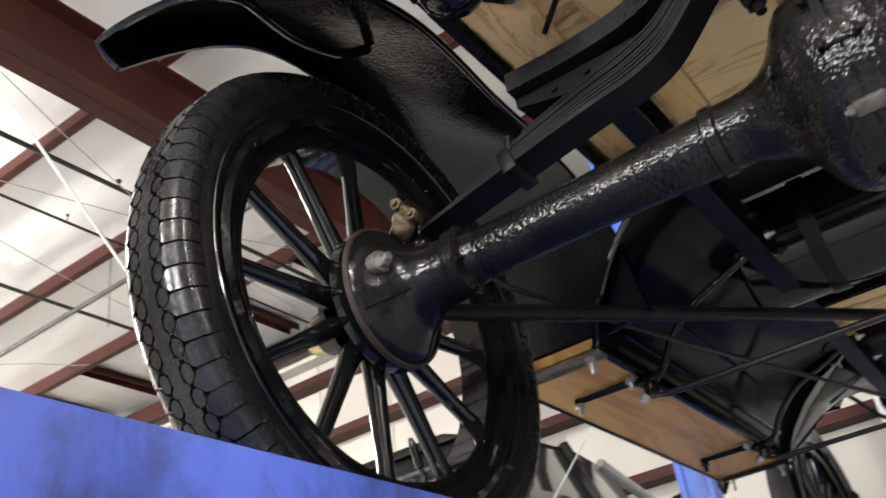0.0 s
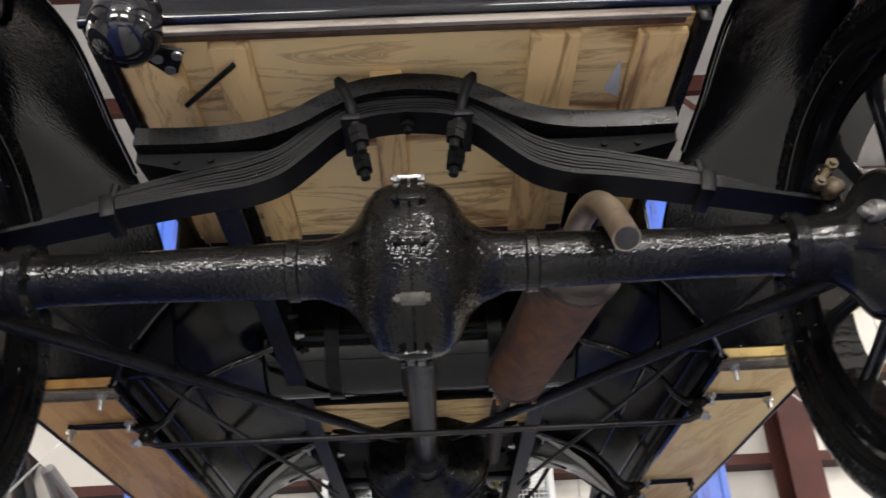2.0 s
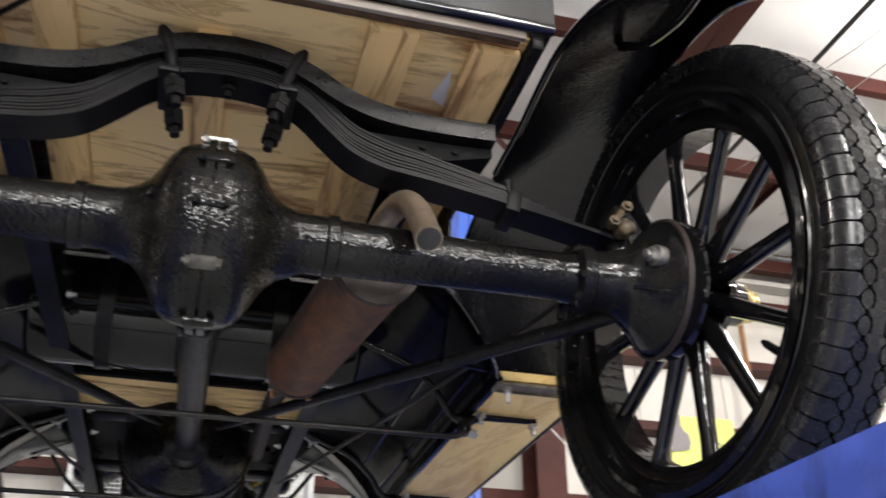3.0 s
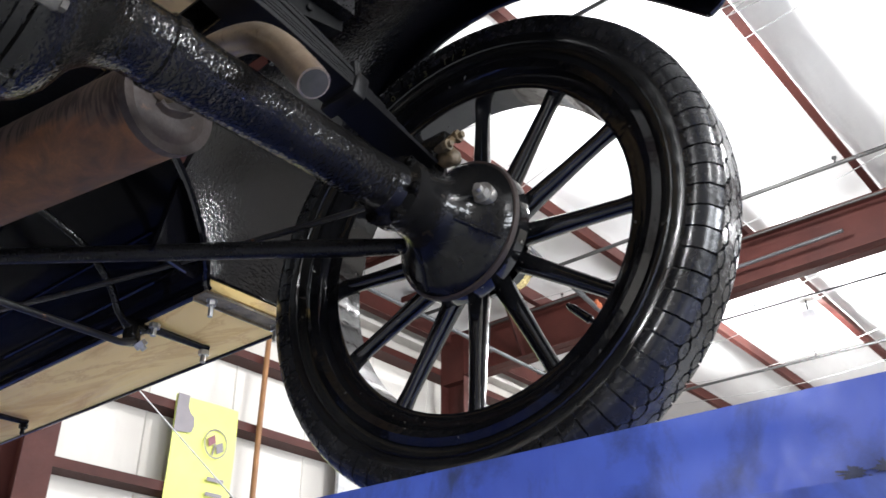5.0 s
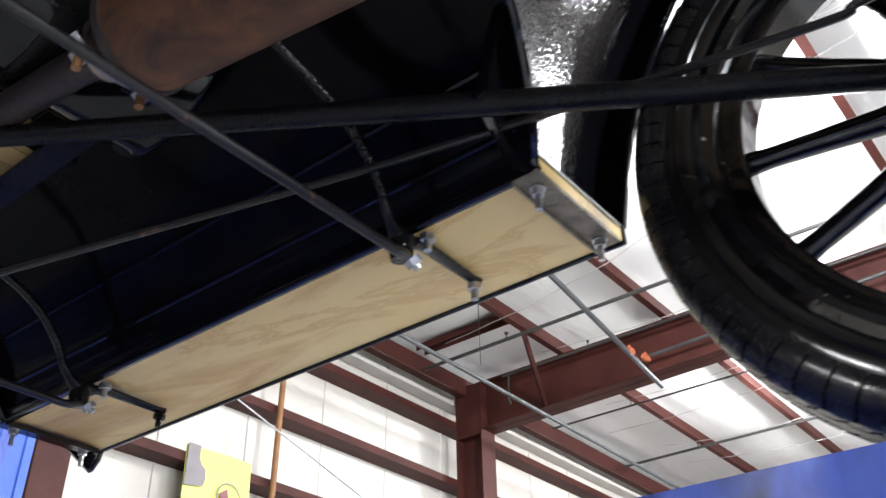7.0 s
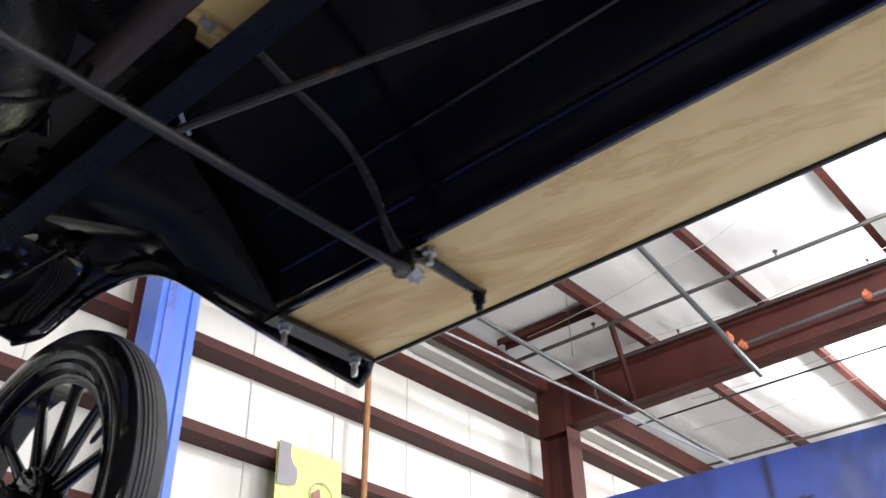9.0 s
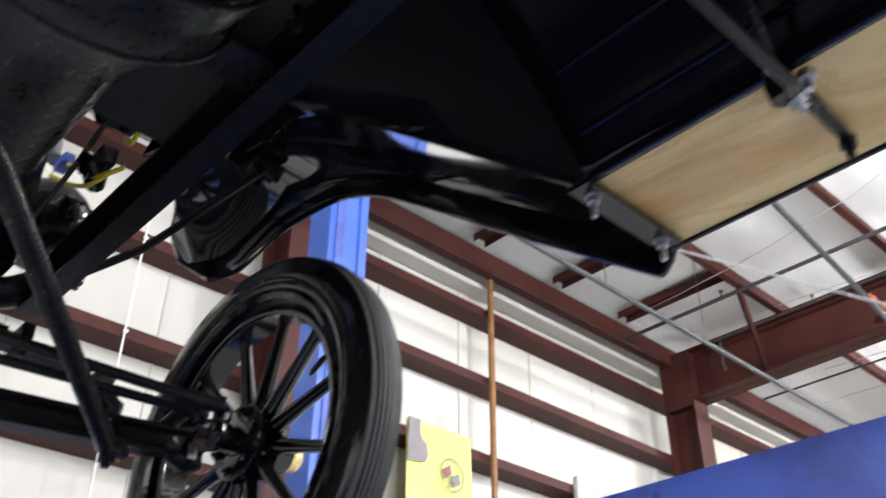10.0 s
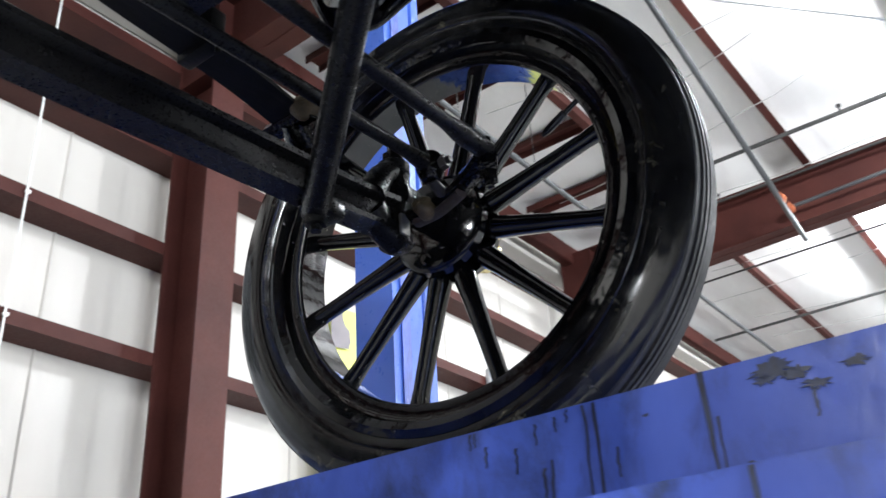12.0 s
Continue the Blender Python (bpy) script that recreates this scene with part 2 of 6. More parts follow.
UNDERCOAT = surface("fender_undercoat", (0.003, 0.003, 0.004), (0.006, 0.006, 0.008), 9, (0.06, 0.17), grain=185, grain_bump=0.5, dirt=(0.02, 0.02, 0.02), dirt_at=(0.7, 0.8), dist=0.0011, spec=0.28, lumps=1.3)
FENDERGLOSS = surface("fender_enamel", (0.003, 0.003, 0.0045), (0.006, 0.006, 0.008), 5, (0.02, 0.06), grain=14, grain_bump=0.03, dirt=(0.03, 0.03, 0.03), dirt_at=(0.68, 0.8), coat=1.0, spec=0.8, lumps=1.0)
RIBTREAD = surface("grey_rib_rubber", (0.022, 0.022, 0.022), (0.04, 0.04, 0.039), 14, (0.45, 0.65), grain=90, grain_bump=0.1, spec=0.3)
SIZEMARK = surface("faded_yellow_mark", (0.1, 0.09, 0.03), (0.05, 0.046, 0.02), 60, (0.6, 0.8))
STAIN = surface("oil_stain", (0.014, 0.016, 0.03), (0.03, 0.04, 0.09), 60, (0.3, 0.6))
CARGREY = surface("car_hood_grey", (0.2, 0.19, 0.2), (0.26, 0.25, 0.26), 3, (0.15, 0.3), coat=0.4, grain_bump=0.0)
YWIRE = surface("yellow_wire", (0.75, 0.62, 0.03), (0.65, 0.52, 0.02), 20, (0.4, 0.5))
CEMENTBOX = surface("panel_grey", (0.42, 0.42, 0.42), (0.3, 0.3, 0.3), 8, (0.5, 0.7), dirt=(0.6, 0.6, 0.6))
PLY = wood("plywood_floor", (0.9, 0.66, 0.31), (0.27, 0.11, 0.03), "x", 11.0, 0.55, 1.3, 0.15)
PINE = wood("pine_slat", (0.82, 0.56, 0.25), (0.26, 0.1, 0.03), "y", 11.0, 0.55, 1.3, 0.1)
TANKPAINT = surface("tank_paint", (0.003, 0.003, 0.0035), (0.006, 0.006, 0.007), 8, (0.06, 0.14), grain=80, grain_bump=0.04, spec=0.28, lumps=1.2)
PANPAINT = surface("oily_pan_paint", (0.003, 0.003, 0.003), (0.007, 0.0066, 0.006), 18, (0.22, 0.42), grain=90, grain_bump=0.12, dirt=(0.02, 0.018, 0.015), dirt_at=(0.6, 0.8), spec=0.22, lumps=1.5)
CORNERPAINT = surface("dull_black_paint", (0.004, 0.004, 0.004), (0.008, 0.008, 0.0078), 16, (0.55, 0.75), grain=120, grain_bump=0.2, spec=0.06)
BOARD = wood("running_board_ply", (0.92, 0.67, 0.26), (0.66, 0.36, 0.1), "y", 5.5, 0.42, 1.1, 0.0)
BOARDOLD = wood("varnished_board_ply", (0.64, 0.36, 0.11), (0.34, 0.15, 0.04), "y", 4.2, 0.42, 1.0, 0.0)
PALEWOOD = wood("pale_wood", (0.3, 0.26, 0.22), (0.13, 0.09, 0.07), "x", 14.0, 0.6, 1.2)
SCORCH = surface("scorched_wood", (0.05, 0.028, 0.015), (0.12, 0.065, 0.03), 40, (0.7, 0.9))
CLEATWOOD = surface("grimy_cleat", (0.3, 0.25, 0.16), (0.16, 0.13, 0.09), 30, (0.35, 0.6), 0.3, 120, 0.3, (0.07, 0.06, 0.045), (0.55, 0.7))
LAMPGLOW = glow("lamp_glow", (1.0, 0.98, 0.95), 30.0)


def blanket(name, c1, c2, vertical):
    """White vinyl facing over fibre blanket: soft sags, creases and faint water stains."""
    m, nt, bs = nodes_of(name)
    big = noise_node(nt, 0.8, 4.0, 0.5)
    col = ramp(nt, big, [(0.3, c1), (0.7, c2)])
    s = (3.0, 1, 0.12) if vertical else (0.25, 1.4, 1)
    st = noise_node(nt, 1.1, 7.0, 0.65, s, 0.6)
    col = mix(nt, ramp(nt, st, [(0.66, grey(0)), (0.76, grey(0.4))]), col, (0.5, 0.46, 0.4))
    nt.links.new(col, bs.inputs["Base Color"])
    bs.inputs["Roughness"].default_value = 0.42
    bump(nt, bs, noise_node(nt, 1.6, 3.0, 0.5, (0.5, 1.6, 1.0) if not vertical else (1.8, 1, 0.4)), 0.6, 0.05)
    bump(nt, bs, noise_node(nt, 14, 4.0, 0.6), 0.15, 0.01)
    return m


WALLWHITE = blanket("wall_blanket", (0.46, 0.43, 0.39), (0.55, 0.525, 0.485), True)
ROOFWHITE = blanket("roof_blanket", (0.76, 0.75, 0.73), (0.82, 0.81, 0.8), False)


# ---------------------------------------------------------------- mesh helpers
def V(*a):
    return Vector(a)


def box(bm, c, s, bev=0.0, m=None):
    r = bmesh.ops.create_cube(bm, size=1.0, matrix=(m or Matrix.Identity(4)) @ Matrix.LocRotScale(c, None, s))
    if bev:
        es = {e for v in r["verts"] for e in v.link_edges}
        bmesh.ops.bevel(bm, geom=list(es), offset=bev, segments=2, affect="EDGES", profile=0.5)


def rings(bm, loops, cap=True, closed=True):
    rows = [[bm.verts.new(p) for p in lp] for lp in loops]
    n = len(rows[0])
    for a, b in zip(rows, rows[1:]):
        for i in range(n if closed else n - 1):
            j = (i + 1) % n
            bm.faces.new((a[i], a[j], b[j], b[i]))
    if cap and closed:
        bm.faces.new(rows[0][::-1])
        bm.faces.new(rows[-1])


def smooth_path(pts, n=6):
    """A Catmull-Rom line through the points."""
    pts = [Vector(p) for p in pts]
    out = []
    for i in range(len(pts) - 1):
        p0, p1, p2, p3 = pts[max(i - 1, 0)], pts[i], pts[i + 1], pts[min(i + 2, len(pts) - 1)]
        for k in range(n):
            t = k / n
            out.append(0.5 * (2 * p1 + (p2 - p0) * t + (2 * p0 - 5 * p1 + 4 * p2 - p3) * t * t + (3 * p1 - p0 - 3 * p2 + p3) * t ** 3))
    return out + [pts[-1]]


def tube(bm, pts, r, seg=10, flat=1.0, up=None):
    """A round or flattened rod along the points; r is one radius or one a point."""
    pts = [Vector(p) for p in pts]
    rs = r if isinstance(r, (list, tuple)) else [r] * len(pts)
    loops, side = [], None
    for i, p in enumerate(pts):
        d = (pts[min(i + 1, len(pts) - 1)] - pts[max(i - 1, 0)]).normalized()
        if side is None:
            ref = Vector(up) if up else (V(0, 0, 1) if abs(d.z) < 0.9 else V(1, 0, 0))
            side = d.cross(ref).normalized()
        side = (side - d * side.dot(d)).normalized()
        u = side.cross(d)
        loops.append([p + rs[i] * (math.cos(a) * side + flat * math.sin(a) * u) for a in (2 * math.pi * k / seg for k in range(seg))])
    rings(bm, loops)


def strip(bm, pts, prof, side):
    """A profile of (across, up) carried along a line; side is the direction across."""
    pts, side = [Vector(p) for p in pts], Vector(side)
    loops = []
    for i, p in enumerate(pts):
        d = (pts[min(i + 1, len(pts) - 1)] - pts[max(i - 1, 0)]).normalized()
        s = (side - d * side.dot(d)).normalized()
        u = s.cross(d)
        if u.dot(V(0, 0, 1)) < -0.2:
            u = -u
        loops.append([p + s * a + u * b for a, b in prof])
    rings(bm, loops)


def lathe(bm, prof, seg=32, axis="X", at=(0, 0, 0), closed=False):
    """Turns (along, radius) pairs about an axis through a point."""
    loops = []
    for k in range(seg):
        a = 2 * math.pi * k / seg
        c, s = math.cos(a), math.sin(a)
        f = {"X": lambda l, r: V(l, r * c, r * s), "Y": lambda l, r: V(r * s, l, r * c), "Z": lambda l, r: V(r * c, r * s, l)}[axis]
        loops.append([f(l, max(r, 1e-5)) + Vector(at) for l, r in prof])
    loops.append(loops[0])
    rows = [[bm.verts.new(p) for p in lp] for lp in loops[:-1]]
    n, m = len(rows), len(prof)
    for i in range(n):
        a, b = rows[i], rows[(i + 1) % n]
        for j in range(m if closed else m - 1):
            k = (j + 1) % m
            bm.faces.new((a[j], a[k], b[k], b[j]))
    bmesh.ops.remove_doubles(bm, verts=[v for r in rows for v in r], dist=2e-5)


def bolt(bm, at, axis, r=0.009, h=0.008, length=0.0):
    """A hexagon head, with a shank beyond it when a length is given."""
    d = Vector(axis).normalized()
    p = Vector(at)
    tube(bm, [p, p + d * h], r, 6)
    if length:
        tube(bm, [p + d * h * 0.9, p + d * (h + length)], r * 0.52, 8)


def mesh_of(name, bm, mat, flat=False):
    bmesh.ops.recalc_face_normals(bm, faces=bm.faces)
    me = bpy.data.meshes.new(name)
    bm.to_mesh(me)
    bm.free()
    me.materials.append(mat)
    if not flat:
        me.shade_smooth()
        me.set_sharp_from_angle(angle=radians(38))
    return me


def part(name, bm, mat, parent, label="", local=False):
    """Links a bmesh as one mesh object under a thing or under a part. Its points are in the world, or in the parent's own space."""
    ob = new(name, mesh_of(name, bm, mat))
    ob.parent = parent
    if not local:
        ob.matrix_parent_inverse = home(parent).inverted()
    return tagged(ob, label)


def home(ob):
    """The world matrix of an object that has just been made."""
    m = ob.matrix_parent_inverse @ ob.matrix_basis if ob.parent else ob.matrix_basis.copy()
    return home(ob.parent) @ m if ob.parent else m


def thing(name, at, label, category, group="", kind=""):
    ob = new(name)
    ob.location, ob.empty_display_size = at, 0.1
    return tagged(ob, label, category, group, kind)


def solid(name, bm, mat, label, category, group="", kind=""):
    return tagged(new(name, mesh_of(name, bm, mat)), label, category, group, kind)


def B():
    return bmesh.new()


# ---------------------------------------------------------------- the hall
FLOOR, ROOF, WALL = -1.75, 4.45, 6.27
X0, X1, Y0 = -13.0, 19.0, SOUTH


def slab(name, lo, hi, mat, label, category):
    bm = B()
    box(bm, [(a + b) / 2 for a, b in zip(lo, hi)], [b - a for a, b in zip(lo, hi)])
    return solid(name, bm, mat, label, category, kind="structure")


slab("floor", (X0, Y0, FLOOR - 0.2), (X1, WALL, FLOOR), CONCRETE, "grey worn concrete workshop floor", "floor")
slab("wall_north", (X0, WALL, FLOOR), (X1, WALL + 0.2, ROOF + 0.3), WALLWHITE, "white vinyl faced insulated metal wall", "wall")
# South wall: its door gaps are assumed, cut for the added daylight fill.
bm = B()
cuts = [X0] + [v for d in ASSUMED_DOORS for v in d] + [X1]
for a, b in zip(cuts[::2], cuts[1::2]):
    box(bm, ((a + b) / 2, Y0 - 0.1, (FLOOR + DOOR_TOP) / 2), (b - a, 0.2, DOOR_TOP - FLOOR))
box(bm, ((X0 + X1) / 2, Y0 - 0.1, (DOOR_TOP + ROOF + 0.3) / 2), (X1 - X0, 0.2, ROOF + 0.3 - DOOR_TOP))
solid("wall_south", bm, WALLWHITE, "white vinyl faced insulated wall with assumed unseen door openings", "wall", kind="structure")
slab("ground", (X0 - 60, Y0 - 90, FLOOR - 0.25), (X1 + 60, Y0 - 0.2, FLOOR - 0.05), CONCRETE, "pale concrete yard outside the assumed unseen doors", "ground")
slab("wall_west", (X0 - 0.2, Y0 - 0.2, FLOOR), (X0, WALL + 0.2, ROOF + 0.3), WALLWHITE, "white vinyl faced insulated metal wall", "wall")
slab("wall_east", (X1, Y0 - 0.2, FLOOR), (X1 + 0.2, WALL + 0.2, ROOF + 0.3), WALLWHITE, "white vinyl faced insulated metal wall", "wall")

# Purlins and the blanket that sags between them.
PURLINS = [4.65 - 1.25 * k for k in range(13)]
bm = B()
edges = sorted([WALL + 0.1, 5.9] + PURLINS + [Y0 - 0.1])
cols = [X0 - 0.1 + (X1 - X0 + 0.2) * i / 46 for i in range(47)]
rows = []
for a, b in zip(edges, edges[1:]):
    n = 6
    for k in range(n):
        t = k / n
        y = a + (b - a) * t
        sag = 0.05 * math.sin(math.pi * t) ** 0.7 * min(1, (b - a))
        rows.append([bm.verts.new((x, y, ROOF - sag * (1 + 0.5 * noise.noise((x * 0.6, y * 0.8, 0))) - 0.012 * noise.noise((x * 1.7, y * 3, 4)))) for x in cols])
rows.append([bm.verts.new((x, edges[-1], ROOF)) for x in cols])
for ra, rb in zip(rows, rows[1:]):
    for i in range(len(cols) - 1):
        bm.faces.new((ra[i], ra[i + 1], rb[i + 1], rb[i]))
top = [bm.verts.new((x, y, ROOF + 0.25)) for x, y in ((cols[0], edges[0]), (cols[-1], edges[0]), (cols[-1], edges[-1]), (cols[0], edges[-1]))]
bm.faces.new(top)
solid("ceiling", bm, ROOFWHITE, "white sagging insulation blanket under the metal roof", "ceiling", kind="structure")


def channel_x(name, y, z, x0, x1, depth, lip, face, label, th=0.006):
    """A cold-formed channel along x: a flat web of that depth and an upright lip at its inner edge."""
    xc, lx = (x0 + x1) / 2, x1 - x0
    girt = thing(name, (xc, y, z), label, "steel girt", kind="structure")
    for nm, c, d in (("web", (xc, y + depth / 2, z), (lx, depth, th)), ("lip", (xc, y + th / 2, z + face * (lip / 2 + th / 2)), (lx, th, lip)), ("return_edge", (xc, y + th * 1.5 + 0.012, z + face * (lip + th / 2)), (lx, 0.024, th))):
        bm = B()
        box(bm, c, d)
        part(nm, bm, MAROON, girt)
    return girt


for z in (-1.2, -0.1, 1.665, 2.375, 3.068, 3.735):
    channel_x("wall_girt", 6.05, z, X0, X1, 0.218, 0.075, 1, "red oxide painted steel wall girt")
for y in PURLINS:
    bm = B()
    xc, lx = (X0 + X1) / 2, X1 - X0
    box(bm, (xc, y, ROOF - 0.115), (lx, 0.006, 0.2))
    box(bm, (xc, y - 0.033, ROOF - 0.215), (lx, 0.07, 0.006))
    solid("roof_purlin", bm, MAROON, "red oxide painted steel roof purlin", "roof purlin", kind="structure")
xc, lx = (X0 + X1) / 2, X1 - X0
eave = thing("eave_strut", (xc, 6.0, 4.1), "red oxide painted steel eave strut", "roof beam", kind="structure")
for nm, c, d in (("top_flange", (xc, 6.0, 4.3), (lx, 0.2, 0.008)), ("web", (xc, 5.9, 4.2), (lx, 0.008, 0.19)), ("bottom_flange", (xc, 5.955, 4.1), (lx, 0.1, 0.008))):
    bm = B()
    box(bm, c, d)
    part(nm, bm, MAROON, eave)
bm = B()
box(bm, (xc, 6.17, 4.06), (lx, 0.16, 0.05))
solid("trim", bm, WALLWHITE, "white blanket roll along the eave", "trim", kind="structure")

# Portal frames: columns against the wall and rafters from them.
for fx in (-3.87, 2.82, 7.79, 14.2):
    col = thing("frame_column", (fx, 5.87, FLOOR), "red oxide painted steel I-section column", "steel column", kind="structure")
    for nm, c, d in (("flange", (fx, 5.7, (FLOOR + 4.2) / 2), (0.25, 0.014, 4.2 - FLOOR)), ("flange", (fx, 6.043, (FLOOR + 4.2) / 2), (0.25, 0.014, 4.2 - FLOOR)), ("web", (fx, 5.87, (FLOOR + 4.2) / 2), (0.01, 0.33, 4.2 - FLOOR)), ("haunch", (fx, 5.87, 3.9), (0.235, 0.335, 0.6)), ("base_plate", (fx, 5.87, FLOOR + 0.012), (0.34, 0.45, 0.024))):
        bm = B()
        box(bm, c, d)
        part(nm, bm, MAROON, col)
    raf = thing("roof_rafter", (fx, 0, 4.2), "red oxide painted deep steel roof rafter", "roof rafter", kind="structure")
    ya, yb = 6.05, Y0
    for sx, lo in ((0.25, False), (0.25, True)):
        za, zb = (3.65, 3.95) if lo else (4.2, 4.2)
        bm = B()
        rings(bm, [[V(fx - sx / 2, y, z), V(fx + sx / 2, y, z), V(fx + sx / 2, y, z + 0.014), V(fx - sx / 2, y, z + 0.014)] for y, z in ((ya if not lo else 5.7, za), (yb, zb))])
        part("flange", bm, MAROON, raf)
    bm = B()
    rings(bm, [[V(fx - 0.005, y, a), V(fx + 0.005, y, a), V(fx + 0.005, y, 4.21), V(fx - 0.005, y, 4.21)] for y, a in ((6.04, 3.64), (yb, 3.94))])
    part("web", bm, MAROON, raf)
    for sgn in (-1, 1):
        bm = B()
        tube(bm, [V(fx + sgn * 0.02, 4.9, 3.72), V(fx + sgn * 0.75, 4.66, 4.26)], 0.03, 4)
        solid("flange_brace", bm, MAROON, "red oxide painted angle brace from rafter to purlin", "steel brace", kind="structure")

# Struts between the eave and the first purlin.
for x in (-9.2, -8.2, -7.1, -6.1, -5.0, 3.72, 4.74, 5.8, 6.8):
    bm = B()
    box(bm, (x, 5.25, 4.36), (0.15, 1.2, 0.012))
    box(bm, (x - 0.07, 5.25, 4.33), (0.01, 1.2, 0.07))
    box(bm, (x + 0.07, 5.25, 4.33), (0.01, 1.2, 0.07))
    solid("roof_strut", bm, MAROON, "red oxide painted steel channel between eave and purlin", "roof strut", kind="structure")

# Upright seams of the wall facing.
x = X0 + 0.4
k = 0
while x < X1:
    bm = B()
    pts = [V(x + 0.012 * math.sin(z * 1.3 + k), WALL - 0.002, z) for z in [FLOOR + 0.25 * i for i in range(25)]]
    tube(bm, pts, 0.012, 6, 0.6)
    solid("wall_seam", bm, WALLWHITE, "taped upright seam of the white wall facing", "wall seam", kind="structure")
    x += 0.92
    k += 1

# An ochre conduit up the wall, a panel beside it.
bm = B()
tube(bm, [V(5.02, 6.0, FLOOR), V(5.0, 6.0, 2.3), V(5.02, 6.0, 4.25)], 0.028, 10)
solid("wall_pipe", bm, OCHRE, "ochre brown rusty pipe clamped up the wall", "pipe", kind="structure")


# ---------------------------------------------------------------- the old car on the lift
ZA = 0.385          # axle height above the runways
YF = 2.535          # front axle
TRACK = 0.71
car = thing("vintage_car", (0, 0, 0), "black 1920s touring car seen from below on a blue lift", "car")


def wheel_at(rear, name):
    """One spoked wheel in its own space: axle along x, outside towards +x."""
    bm = B()
    lathe(bm, [(-0.026, 0.258), (0.026, 0.258), (0.03, 0.264), (0.03, 0.284), (-0.03, 0.284), (-0.03, 0.264)], 72, "X", closed=True)
    w = new(name, mesh_of(name, bm, WHEELPAINT))
    w.parent = car
    tagged(w, "black painted wooden spoke wheel with a " + ("treaded" if rear else "ribbed") + " tyre")
    bm = B()
    lathe(bm, [(-0.03, 0.282), (-0.044, 0.286), (-0.05, 0.297), (-0.047, 0.308), (-0.036, 0.303), (0.036, 0.303), (0.047, 0.308), (0.05, 0.297), (0.044, 0.286), (0.03, 0.282)], 72, "X", closed=True)
    part("rim", bm, WHEELPAINT, w, "glossy black steel rim", True)
    R = 0.384
    bm = B()
    if rear:
        prof = [(-0.03, 0.296), (-0.042, 0.303), (-0.05, 0.318), (-0.053, 0.335), (-0.05, 0.35), (-0.044, 0.358), (-0.041, 0.363), (-0.03, 0.372), (-0.015, 0.376), (0, 0.377)]
    else:
        prof = [(-0.03, 0.296), (-0.043, 0.302), (-0.051, 0.318), (-0.053, 0.336), (-0.049, 0.355), (-0.046, 0.361), (-0.045, 0.367), (-0.036, 0.3775), (-0.032, 0.378)]
        for g in (-0.0235, -0.0145, -0.0055):
            prof += [(g - 0.0022, 0.383 - 9 * (g * g)), (g - 0.0012, 0.377), (g + 0.0012, 0.377), (g + 0.0022, 0.3835 - 9 * (g * g))]
        prof += [(0, 0.3845)]
    prof = prof + [(-a, r) for a, r in prof[::-1] if a != 0]
    lathe(bm, prof, 96, "X")
    part("tyre", bm, RUBBER if rear else RIBRUBBER, w, "black rubber tyre with scuffed sidewall", True)
    if not rear:
        bm = B()
        ribs = [(-0.0365, 0.3765)]
        for g in (-0.0265, -0.018, -0.0095, 0.0):
            ribs += [(g - 0.0078 if g == -0.0265 else g - 0.0036, 0.3855 - 8.5 * (g * g)), (g + 0.0036, 0.3855 - 8.5 * (g * g)), (g + 0.0038, 0.3815 - 8.5 * (g * g)), (g + 0.0047, 0.3815 - 8.5 * (g * g))]
        ribs = ribs[:-2]
        ribs = ribs[:-1] + [(-a, r) for a, r in ribs[:-1][::-1]]
        lathe(bm, ribs, 96, "X")
        part("tread", bm, RIBTREAD, w, "worn grey ribbed tread", True)
    bm = B()
    if rear:
        n = 80
        half = math.pi * 0.383 / n
        for i in range(n):
            m = Matrix.Rotation(2 * math.pi * i / n, 4, "X")
            m2 = Matrix.Rotation(2 * math.pi * (i + 0.5) / n, 4, "X")
            for sd in (-1, 1):
                loops = []
                for x, r, hw in ((0.0545, 0.348, half - 0.003), (0.0545, 0.36, half - 0.0022), (0.0495, 0.3725, half - 0.0016), (0.038, 0.3798, half - 0.0016), (0.0325, 0.3825, half - 0.002), (0.0265, 0.3835, 0.006), (0.022, 0.3838, 0.002)):
                    loops.append([m @ V(sd * x, -hw, r), m @ V(sd * x, hw, r), m @ V(sd * (x - 0.004), hw, r - 0.01), m @ V(sd * (x - 0.004), -hw, r - 0.01)])
                rings(bm, loops)
                hexa = [(0.0115, -0.0045), (0.016, -0.0108), (0.0212, -0.0108), (0.0268, -0.0055), (0.0268, 0.0055), (0.0212, 0.0108), (0.016, 0.0108), (0.0115, 0.0045)]
                rings(bm, [[m2 @ V(sd * px, t, 0.372) for px, t in hexa], [m2 @ V(sd * px, t, 0.3838 - 1.5 * px * px) for px, t in hexa]])
                tri = [(0.0, -half), (0.0085, -half), (0.009, -0.0068), (0.0145, -0.0022), (0.0145, 0.0022), (0.009, 0.0068), (0.0085, half), (0.0, half)]
                rings(bm, [[m @ V(sd * px, t, 0.372) for px, t in tri], [m @ V(sd * px, t, 0.3838) for px, t in tri]])
    if rear:
        part("tread", bm, TREADRUBBER, w, "worn rubber tread of shoulder lugs and hexagons", True)["kind"] = "stuff"
    for sd in (-1, 1):
        bm = B()
        lathe(bm, [(sd * 0.0525, 0.322), (sd * 0.0545, 0.3235), (sd * 0.0525, 0.325)] if rear else [(sd * 0.0515, 0.321), (sd * 0.0535, 0.3225), (sd * 0.0517, 0.324)], 72, "X")
        part("sidewall_rib", bm, RUBBER, w, "", True)
    # Twelve turned spokes.
    ss = None
